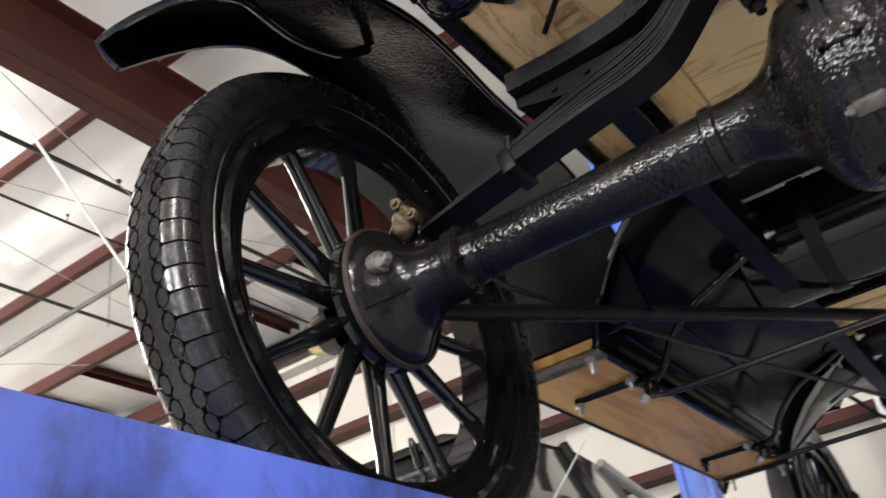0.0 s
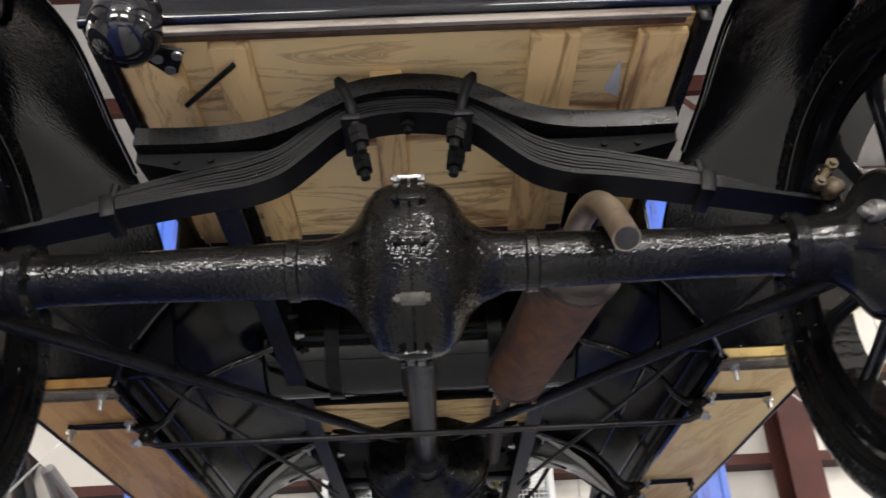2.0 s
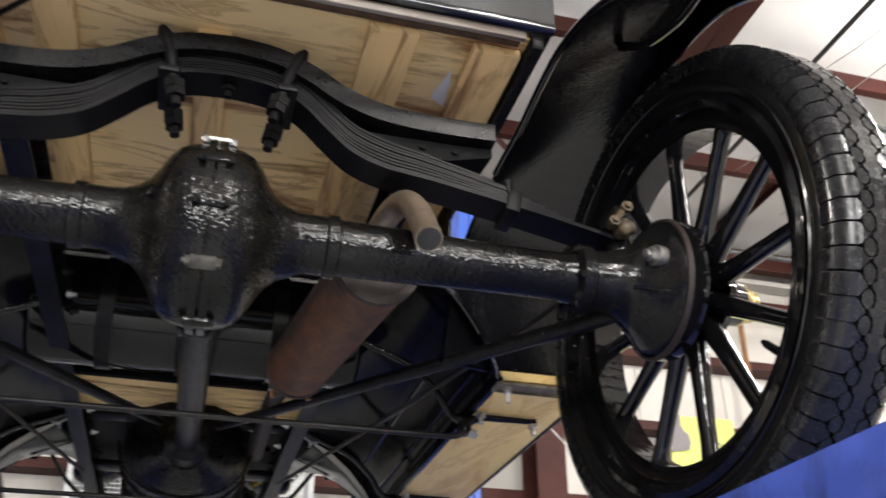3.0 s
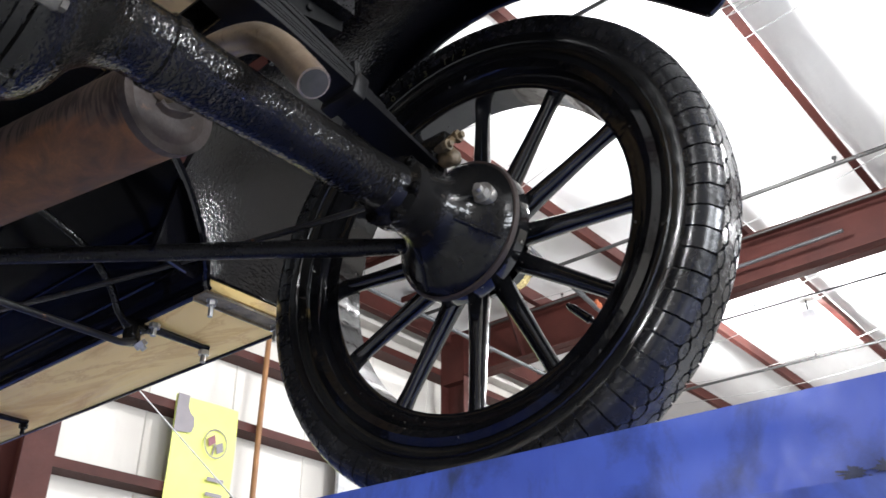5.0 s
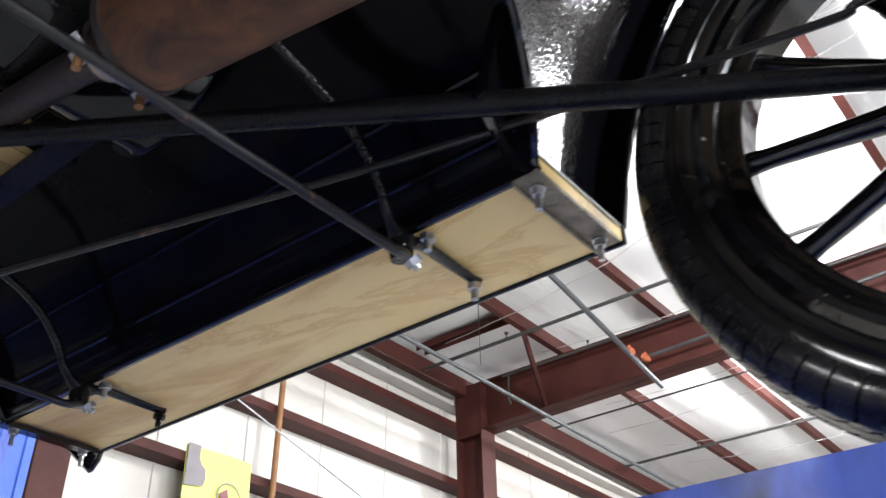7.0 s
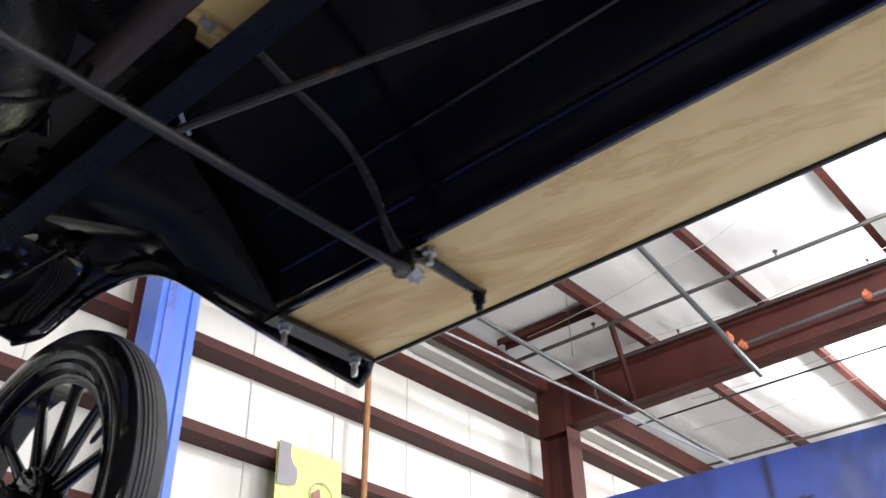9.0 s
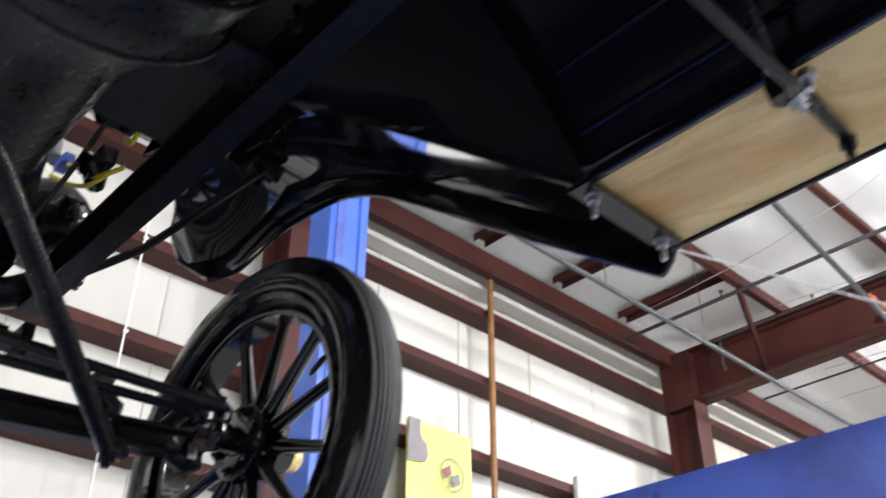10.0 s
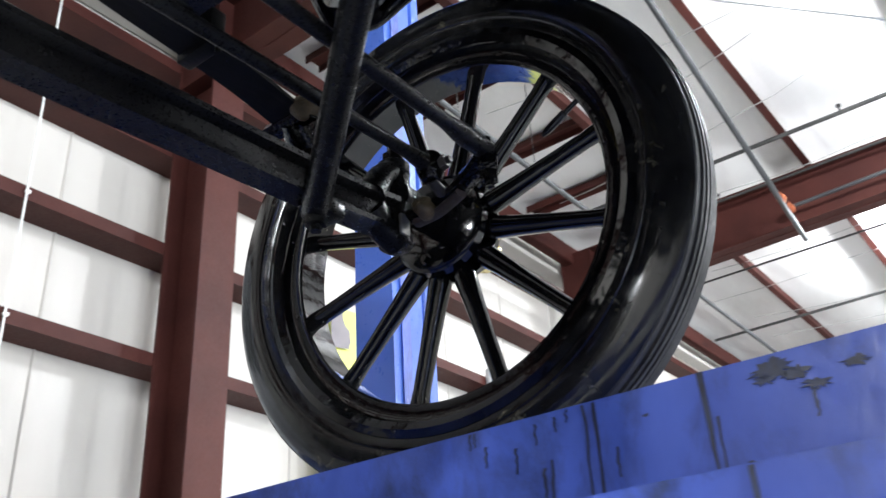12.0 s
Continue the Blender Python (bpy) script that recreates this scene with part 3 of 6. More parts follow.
    for i in range(12):
        m = Matrix.Rotation(2 * math.pi * (i + 0.5) / 12, 4, "X")
        if ss is None:
            bm = B()
            radii = [(0.045, 0.0105, 0.019), (0.075, 0.0165, 0.0185), (0.085, 0.0165, 0.0175), (0.12, 0.0145, 0.0155), (0.18, 0.0125, 0.0135), (0.235, 0.0118, 0.0125), (0.252, 0.013, 0.0135), (0.262, 0.0135, 0.014)]
            rings(bm, [[V(b * math.sin(q), a * math.cos(q), z) for q in (2 * math.pi * k / 12 for k in range(12))] for z, a, b in radii])
            ss = part("spoke", bm, WHEELPAINT if rear else CHIPPED, w, "", True)
        else:
            sp = new("spoke", ss.data)
            sp.parent = w
        (ss if i == 0 else sp).matrix_basis = m
    bm = B()
    lathe(bm, [(-0.035, 0.02), (-0.035, 0.068), (-0.03, 0.075), (-0.019, 0.077), (-0.019, 0.05), (0.019, 0.05), (0.019, 0.072), (0.03, 0.07), (0.034, 0.06), (0.05, 0.038), (0.08, 0.034), (0.08, 0.0)], 36, "X")
    part("hub", bm, WHEELPAINT, w, "black steel hub with flanges", True)
    for i in range(6):
        m = Matrix.Rotation(2 * math.pi * (i + 0.25) / 6, 4, "X")
        bm = B()
        bolt(bm, m @ V(-0.034, 0, 0.058), (-1, 0, 0), 0.009, 0.008, 0.006)
        part("hub_bolt", bm, WHEELPAINT, w, "", True)
    bm = B()
    lathe(bm, [(0.078, 0.0), (0.079, 0.034), (0.085, 0.034), (0.086, 0.027), (0.106, 0.026), (0.111, 0.021), (0.112, 0.0)], 28, "X")
    cap = part("hub_cap", bm, BRASS, w, "polished brass hub cap", True)
    # Valve stem.
    m = Matrix.Rotation(radians(146 if rear else 60), 4, "X")
    bm = B()
    tube(bm, [m @ V(0, 0, 0.26), m @ V(0, 0, 0.235), m @ V(0, 0, 0.233), m @ V(0, 0, 0.2), m @ V(0, 0, 0.19)], [0.004, 0.004, 0.0065, 0.006, 0.003], 10)
    part("valve_stem", bm, WHEELPAINT, w, "dark capped valve stem", True)
    if rear:
        # Size marking round the inner sidewall.
        for ch, ang in zip("30x31/2", (-17, -11, -4.5, 1, 8, 10.8, 14.5)):
            fc = bpy.data.curves.new("mark", "FONT")
            fc.body, fc.size, fc.extrude, fc.align_x = ch, 0.019, 0.0005, "CENTER"
            fo = bpy.data.objects.new("mark", fc)
            me = fo.to_mesh()
            bm = B()
            bm.from_mesh(me)
            turn = Matrix.Rotation(radians(ang), 4, "X")
            for v in bm.verts:
                v.co = turn @ V(-0.0542, v.co.x * -1, 0.328 + v.co.y)
            fo.to_mesh_clear()
            bpy.data.objects.remove(fo)
            bpy.data.curves.remove(fc)
            part("size_character", bm, SIZEMARK, w, "faded yellow tyre size marking")
    return w


rear_wheel = wheel_at(True, "rear_wheel")
REAR_TRACK = 0.727
rear_wheel.matrix_basis = pose(REAR_TRACK, 0.01, ZA, -12.5, 0, 4.5)
copy_thing(rear_wheel, pose(-REAR_TRACK + 0.007, 0.008, ZA, 0, 0, 177) @ pose(0, 0, 0, 14, 0, 0))
front_wheel = wheel_at(False, "front_wheel")
front_wheel.matrix_basis = pose(TRACK + 0.012, YF, ZA - 0.002, 0, 0, 3.5)
copy_thing(front_wheel, pose(-TRACK - 0.012, YF, ZA - 0.002, 0, 0, 176.5))

# ---- rear axle: tubes, trumpet bells and the split gear housing
bm = B()
prof = [(-0.6, 0.037), (-0.4, 0.036), (-0.175, 0.04), (-0.172, 0.045), (-0.158, 0.045), (-0.155, 0.042), (-0.13, 0.042), (-0.112, 0.044), (-0.095, 0.05), (-0.08, 0.062), (-0.069, 0.078), (-0.06, 0.094), (-0.048, 0.106), (-0.034, 0.113), (-0.014, 0.117),
        (0.014, 0.117), (0.034, 0.113), (0.048, 0.106), (0.06, 0.094), (0.069, 0.078), (0.08, 0.062), (0.095, 0.05), (0.112, 0.044), (0.13, 0.042), (0.155, 0.042), (0.158, 0.045), (0.172, 0.045), (0.175, 0.04), (0.4, 0.036), (0.6, 0.037)]
lathe(bm, prof, 44, "X", (0, 0, ZA))
for v in bm.verts:
    dz = v.co.z - ZA
    if dz < 0 and abs(v.co.x) < 0.12:
        v.co.z = ZA + dz * 1.16
axle = part("rear_axle", bm, AXLEPAINT, car, "glossy lumpy black painted rear axle housing")
bm = B()
for x0, x1 in ((-0.012, -0.002), (0.002, 0.012)):
    loops = []
    for k in range(49):
        a = 2 * math.pi * k / 48
        f = 1.16 if math.sin(a) < 0 else 1.0
        loops.append([V(x, r * math.cos(a), ZA + f * r * math.sin(a)) for x, r in ((x0, 0.112), (x1, 0.112), (x1, 0.124), (x0, 0.124))])
    rings(bm, loops, cap=False)
bmesh.ops.remove_doubles(bm, verts=bm.verts, dist=1e-5)
part("housing_flange", bm, AXLEPAINT, axle, "bolted seam flange round the gear housing")
for k, a in enumerate((90, 120, 160, 190, 222, 262, 300, 340, 20, 60)):
    ca, sa = math.cos(radians(a)), math.sin(radians(a))
    f = 1.16 if sa < 0 else 1.0
    c = V(0, 0.122 * ca, ZA + 0.122 * f * sa)
    bm = B()
    box(bm, (0, 0, 0), (0.034, 0.018, 0.011), 0.004, Matrix.Translation(c) @ Matrix.Rotation(radians(a) - math.pi / 2, 4, "X"))
    bolt(bm, c + V(0.016, 0, 0), (1, 0, 0), 0.0065, 0.006)
    bolt(bm, c + V(-0.016, 0, 0), (-1, 0, 0), 0.0065, 0.006, 0.003)
    part("housing_bolt", bm, {120: STEEL, 222: DULLSTEEL}.get(a, AXLEPAINT), axle, {120: "bright bare steel bolt", 222: "dull grey steel bolt"}.get(a, ""))
for s in (-1, 1):
    bm = B()
    tube(bm, [V(s * 0.07, -0.07, ZA + 0.005), V(s * 0.077, -0.077, ZA + 0.005)], 0.008, 6)
    part("housing_plug", bm, AXLEPAINT, axle)
    # Bell that carries the brake, with the drum behind it.
    bm = B()
    lathe(bm, [(s * 0.5, 0.036), (s * 0.52, 0.039), (s * 0.526, 0.052), (s * 0.544, 0.052), (s * 0.549, 0.046), (s * 0.572, 0.047), (s * 0.592, 0.05), (s * 0.608, 0.057), (s * 0.621, 0.067), (s * 0.632, 0.079), (s * 0.642, 0.091), (s * 0.651, 0.0995), (s * 0.657, 0.103), (s * 0.657, 0.03)], 48, "X", (0, 0, ZA))
    plate = part("backing_plate", bm, PLATEPAINT, car, "domed black brake backing plate")
    bm = B()
    lathe(bm, [(s * 0.659, 0.04), (s * 0.659, 0.1045), (s * 0.668, 0.1075), (s * 0.69, 0.106), (s * 0.694, 0.1), (s * 0.698, 0.07), (s * 0.698, 0.03)], 48, "X", (0, 0, ZA))
    part("brake_drum", bm, WHEELPAINT, plate, "black brake drum with a worn edge")
    bm = B()
    lathe(bm, [(s * 0.6575, 0.1035), (s * 0.658, 0.1068), (s * 0.6645, 0.1085), (s * 0.6665, 0.107)], 48, "X", (0, 0, ZA))
    part("drum_edge", bm, RUSTEND, plate, "rusty rubbed edge of the drum")
    for a in (-150, -62, 30):
        ca, sa = math.cos(radians(a)), math.sin(radians(a))
        bm = B()
        tube(bm, [V(s * l, r * ca, ZA + r * sa) for l, r in ((0.6, 0.0525), (0.621, 0.066), (0.632, 0.078), (0.642, 0.09), (0.651, 0.0985))], 0.0035, 8)
        part("plate_rib", bm, PLATEPAINT, plate)
    bm = B()
    tube(bm, [V(s * 0.636, -0.074, ZA + 0.012), V(s * 0.621, -0.077, ZA + 0.012)], 0.016, 14)
    bolt(bm, V(s * 0.621, -0.077, ZA + 0.012), (-s, -0.25, 0), 0.011, 0.009, 0.008)
    part("plate_bolt", bm, STEEL, plate, "worn bare steel bolt")
    for k in range(6):
        a = 2 * math.pi * (k + 0.3) / 6
        bm = B()
        bolt(bm, V(s * 0.527, 0.046 * math.cos(a), ZA + 0.046 * math.sin(a)), (-s, 0, 0), 0.008, 0.007, 0.004)
        part("flange_bolt", bm, AXLEPAINT, plate)
    # Spring perch and shackle with old grease.
    bm = B()
    tube(bm, smooth_path([V(s * 0.6, 0.0, ZA + 0.03), V(s * 0.605, -0.005, ZA + 0.07), V(s * 0.6, -0.01, ZA + 0.095)], 4), [0.022] * 4 + [0.018] * 5, 10)
    box(bm, (s * 0.597, -0.004, ZA + 0.105), (0.02, 0.07, 0.026), 0.005)
    perch = part("spring_perch", bm, AXLEPAINT, car, "black spring perch caked with old grease")
    for yy in (-0.042, 0.034):
        bm = B()
        tube(bm, [V(s * 0.6, yy, ZA + 0.105), V(s * 0.575, yy, ZA + 0.075)], 0.011, 8, 0.6)
        bolt(bm, V(s * 0.6, yy - 0.006, ZA + 0.105), (0, -1, 0), 0.0095, 0.008, 0.006)
        bolt(bm, V(s * 0.577, yy - 0.006, ZA + 0.077), (0, -1, 0), 0.009, 0.008, 0.005)
        part("shackle", bm, GREASE, perch, "worn dirty steel shackle")
    bm = B()
    r = bmesh.ops.create_icosphere(bm, subdivisions=3, radius=0.017)
    for v in bm.verts:
        v.co = v.co * (1 + 0.5 * noise.noise(v.co * 60 + V(s, 0, 0))) + V(s * 0.6, -0.04, ZA + 0.075)
    part("grease_lump", bm, GREASE, perch, "lump of old brown grease")

# ---- torque tube and radius rods
bm = B()
tube(bm, [V(0, 0.1, ZA + 0.0), V(0, 0.14, ZA + 0.0), V(0, 0.16, ZA + 0.003), V(0, 0.7, ZA + 0.05), V(0, 1.2, ZA + 0.095), V(0, 1.24, ZA + 0.097), V(0, 1.26, ZA + 0.099), V(0, 1.33, ZA + 0.102)],
     [0.06, 0.055, 0.034, 0.03, 0.03, 0.034, 0.055, 0.058], 20)
tt = part("torque_tube", bm, CHASSIS, car, "long black drive shaft tube")
bm = B()
lathe(bm, [(0.135, 0.03), (0.135, 0.066), (0.15, 0.066), (0.15, 0.03)], 24, "Y", (0, 0, ZA))
part("tube_flange", bm, AXLEPAINT, tt)
for s in (-1, 1):
    a, b = V(s * 0.684, 0.05, 0.386), V(s * 0.07, 1.215, 0.51)
    d = b - a
    bm = B()
    tube(bm, [a + d * t for t in (0.0, 0.03, 0.07, 0.1, 0.5, 0.95, 1.0)], [0.012, 0.013, 0.0145, 0.0155, 0.0148, 0.0135, 0.011], 14, 0.9)
    rod = part("radius_rod", bm, CHASSIS, car, "black tubular radius rod under the car")
    bm = B()
    tube(bm, smooth_path([a + d * 0.05, V(s * 0.66, 0.03, ZA - 0.03), V(s * 0.64, -0.01, ZA - 0.06)], 4), 0.014, 8, 0.7)
    bolt(bm, V(s * 0.64, -0.02, ZA - 0.062), (0, -1, 0), 0.014, 0.012, 0.012)
    part("rod_fork", bm, CHASSIS, rod, "forked end bolted to the brake plate")
    # Brake rod with its clevis.
    bm = B()
    tube(bm, smooth_path([V(s * 0.63, 0.06, 0.475), V(s * 0.615, 0.11, 0.462), V(s * 0.6, 0.16, 0.448), V(s * 0.488, 0.6, 0.437), V(s * 0.37, 1.0, 0.43), V(s * 0.251, 1.4, 0.424)], 4), 0.005, 8)
    br = part("brake_rod", bm, ROD, car, "thin dark steel brake rod")
    bm = B()
    box(bm, (s * 0.633, 0.045, 0.48), (0.018, 0.05, 0.02), 0.004)
    bolt(bm, V(s * 0.622, 0.04, 0.48), (-s, 0, 0), 0.008, 0.012)
    part("clevis", bm, GREASE, br, "greasy brass clevis")

# ---- rear spring
ARCH = [(0, 0.632), (0.06, 0.625), (0.105, 0.602), (0.145, 0.564), (0.185, 0.53), (0.235, 0.511), (0.3, 0.502), (0.43, 0.479), (0.52, 0.461), (0.585, 0.447)]


def arch_line(pts, reach, lift, y):
    half = [p for p in smooth_path([V(x, y, z) for x, z in pts], 4) if p.x <= reach + 1e-6]
    half = [p + V(0, 0, lift) for p in half]
    return [V(-p.x, p.y, p.z) for p in half[:0:-1]] + half


bm = B()
strip(bm, arch_line(ARCH, 0.585, 0, 0), [(-0.028, 0), (0.028, 0), (0.028, 0.006), (-0.028, 0.006)], (0, 1, 0))
spring = part("rear_spring", bm, SPRINGPAINT, car, "black transverse leaf spring of many leaves")
for i in range(1, 9):
    bm = B()
    reach = 0.572 - 0.02 * i
    w = 0.0275 - 0.0004 * (i % 3)
    line = [p + V(0, 0, (0.0045 + 0.0014 * min(abs(p.x) / 0.16, 1)) * i * (1 - 0.55 * min(max((abs(p.x) - 0.22) / 0.3, 0), 1))) for p in arch_line(ARCH, reach, 0, 0.0006 * (i % 2))]
    strip(bm, line, [(-w, 0.0006), (w, 0.0006), (w, 0.0043), (-w, 0.0043)], (0, 1, 0))
    part("spring_leaf", bm, SPRINGPAINT, spring)
for s in (-1, 1):
    bm = B()
    box(bm, (s * 0.43, 0, 0.487), (0.022, 0.064, 0.038), 0.003, Matrix.Translation((s * 0.43, 0, 0.487)) @ Matrix.Rotation(s * 0.2, 4, "Y") @ Matrix.Translation((-s * 0.43, 0, -0.487)))
    tube(bm, [V(s * 0.425, -0.024, 0.5), V(s * 0.422, -0.024, 0.523)], 0.007, 8)
    part("spring_clip", bm, SPRINGPAINT, spring, "steel rebound clip round the leaves")
    # U-bolt over the cross member.
    for yy in (-0.036, 0.036):
        bm = B()
        tube(bm, [V(s * 0.104, yy, 0.692), V(s * 0.098, yy, 0.68), V(s * 0.085, yy, 0.645), V(s * 0.07, yy, 0.575)], [0.006, 0.011, 0.0095, 0.0085], 10)
        bolt(bm, V(s * 0.074, yy, 0.597), (-s * 0.15, 0, -0.9), 0.0155, 0.014)
        bolt(bm, V(s * 0.071, yy, 0.583), (-s * 0.15, 0, -0.9), 0.0145, 0.013, 0.014)
        part("u_bolt", bm, SPRINGPAINT, spring, "black clamp bolt with nuts")
    bm = B()
    box(bm, (s * 0.083, 0, 0.612), (0.03, 0.098, 0.012), 0.003)
    part("clamp_plate", bm, SPRINGPAINT, spring)
bm = B()
bolt(bm, V(0, 0, 0.634), (0, 0, -1), 0.011, 0.011, 0.01)
part("centre_bolt", bm, SPRINGPAINT, spring)

# ---- frame
bm = B()
CROSS = [(0, 0.664), (0.06, 0.657), (0.11, 0.636), (0.16, 0.606), (0.22, 0.586), (0.3, 0.579), (0.4, 0.581)]
strip(bm, arch_line(CROSS, 0.405, 0, -0.012), [(-0.03, 0), (0.04, 0), (0.04, 0.03), (0.034, 0.03), (0.034, 0.006), (-0.024, 0.006), (-0.024, 0.03), (-0.03, 0.03)], (0, 1, 0))
frame_ob = part("chassis_frame", bm, CHASSIS, car, "black pressed steel frame")
for s in (-1, 1):
    bm = B()
    L = [[V(s * x, y, z) for y, z in ((-0.02, z0), (0.05, z0 + 0.01), (0.05, z1), (-0.02, z1))] for x, z0, z1 in ((0.2, 0.563, 0.577), (0.26, 0.549, 0.576), (0.33, 0.547, 0.578), (0.4, 0.565, 0.581))]
    rings(bm, L)
    part("frame_corner", bm, CORNERPAINT, frame_ob, "riveted black corner bracket")
    for x, y in ((0.24, -0.021), (0.29, -0.021), (0.34, -0.021)):
        bm = B()
        tube(bm, [V(s * x, y, 0.563), V(s * x, y - 0.004, 0.563)], 0.005, 10)
        part("rivet", bm, CORNERPAINT, frame_ob)
    bm = B()
    pts = [V(s * 0.285, y, 0.575) for y in (0.0, 0.3, 0.7, 1.2, 1.8, 2.3, 2.62)]
    prof = [(-0.02, -0.038), (0.02, -0.038), (0.02, -0.033), (-0.015, -0.033), (-0.015, 0.033), (0.02, 0.033), (0.02, 0.038), (-0.02, 0.038)]
    strip(bm, pts, [(a * s, b) for a, b in prof][::s], (-1, 0, 0))
    rail = part("frame_rail", bm, CHASSIS, frame_ob, "dusty black side rail of the frame")
    for y in (0.56, 0.66, 0.74, 1.2, 1.36, 1.55, 1.76, 1.9):
        bm = B()
        bolt(bm, V(s * 0.263, y, 0.575), (-s, 0, 0), 0.009, 0.008, 0.01)
        part("frame_bolt", bm, ZINC if y in (0.66, 1.36, 1.55) else CHASSIS, rail)
bm = B()
box(bm, (0, 1.42, 0.6), (0.53, 0.05, 0.05), 0.006)
part("middle_cross_member", bm, CHASSIS, frame_ob)

# ---- running boards, their brackets and tie rods
for s in (-1, 1):
    X = lambda v: s * v
    bm = B()
    box(bm, (s * 0.664, 1.035, 0.413), (0.196, 1.15, 0.019), 0.002)
    board = part("running_board", bm, BOARD if s > 0 else BOARDOLD, car, "running board with a " + ("bare pale" if s > 0 else "varnished orange") + " plywood underside")
    bm = B()
    box(bm, (s * 0.7655, 1.035, 0.415), (0.007, 1.156, 0.03), 0.002)
    part("edge_trim", bm, ENAMEL, board, "black metal edging")
    bm = B()
    box(bm, (s * 0.664, 1.035, 0.4255), (0.2, 1.152, 0.004))
    part("top_sheet", bm, ENAMEL, board, "black pressed metal top")
    bm = B()
    box(bm, (s * 0.568, 1.035, 0.4105), (0.012, 1.146, 0.028), 0.002)
    part("inner_rail", bm, ENAMEL, board)
    for y in (0.474, 1.588):
        bm = B()
        box(bm, (s * 0.655, y, 0.3965), (0.185, 0.034, 0.005))
        box(bm, (s * 0.655, y + (0.0165 if y < 1 else -0.0165), 0.3935), (0.185, 0.003, 0.009))
        cleat = part("end_cleat", bm, CLEATWOOD if y < 1 else ENAMEL, board, "grimy wooden cleat across the end" if y < 1 else "black steel end strap")
        for x in (0.588, 0.726):
            bm = B()
            tube(bm, [V(s * x, y, 0.395), V(s * x, y, 0.391)], 0.0095, 14)
            bolt(bm, V(s * x, y, 0.391), (0, 0, -1), 0.008, 0.008, 0.02)
            part("board_bolt", bm, ZINC, board, "bright zinc bolt and nut")
    for y in (0.651, 1.325):
        bm = B()
        pts = smooth_path([V(s * 0.3, y, 0.55), V(s * 0.345, y - 0.002, 0.53), V(s * 0.43, y - 0.012, 0.49), V(s * 0.485, y - 0.015, 0.44), V(s * 0.515, y - 0.01, 0.398), V(s * 0.545, y, 0.385), V(s * 0.575, y, 0.386)], 5)
        tube(bm, pts, [0.0068] * (len(pts) - 8) + [0.008, 0.01, 0.012, 0.013, 0.013, 0.012, 0.011, 0.01], 10)
        arm = part("board_bracket", bm, AXLEPAINT, car, "black forged running board bracket")
        bm = B()
        tube(bm, [V(s * 0.575, y, 0.387), V(s * 0.6, y, 0.393), V(s * 0.7, y + 0.003, 0.394), V(s * 0.712, y + 0.003, 0.394)], [0.011, 0.0095, 0.0075, 0.0095], 10, 0.75)
        part("bracket_foot", bm, AXLEPAINT, arm)
        bm = B()
        tube(bm, [V(s * 0.552, y, 0.386), V(s * 0.553, y, 0.37), V(s * 0.556, y, 0.352)], [0.012, 0.016, 0.014], 12)
        part("bracket_eye", bm, AXLEPAINT, arm)
        bm = B()
        bolt(bm, V(s * 0.566, y - 0.006, 0.357), (s * 0.6, -0.2, -0.6), 0.011, 0.01, 0.006)
        bolt(bm, V(s * 0.585, y - 0.016, 0.396), (0, 0, -1), 0.01, 0.009, 0.014)
        part("bracket_nut", bm, ZINC, arm, "bright zinc nut")
        bm = B()
        bolt(bm, V(s * 0.706, y + 0.003, 0.388), (0, 0, -1), 0.01, 0.009, 0.014)
        part("foot_bolt", bm, ZINC if y < 1 else CHASSIS, arm)
for y in (0.63, 1.305):
    bm = B()
    tube(bm, [V(-0.56, y + 0.015, 0.358), V(-0.53, y, 0.342), V(-0.52, y, 0.34), V(0.52, y, 0.34), V(0.53, y, 0.342), V(0.56, y + 0.015, 0.358)], [0.005, 0.005, 0.006, 0.006, 0.0068, 0.006], 10)
    part("bracket_tie_rod", bm, ROD, car, "dark steel tie rod with rusty threaded ends")

# ---- splash aprons between body and running boards
def slant(z):
    return 0.4 + 0.33 * (0.605 - z)


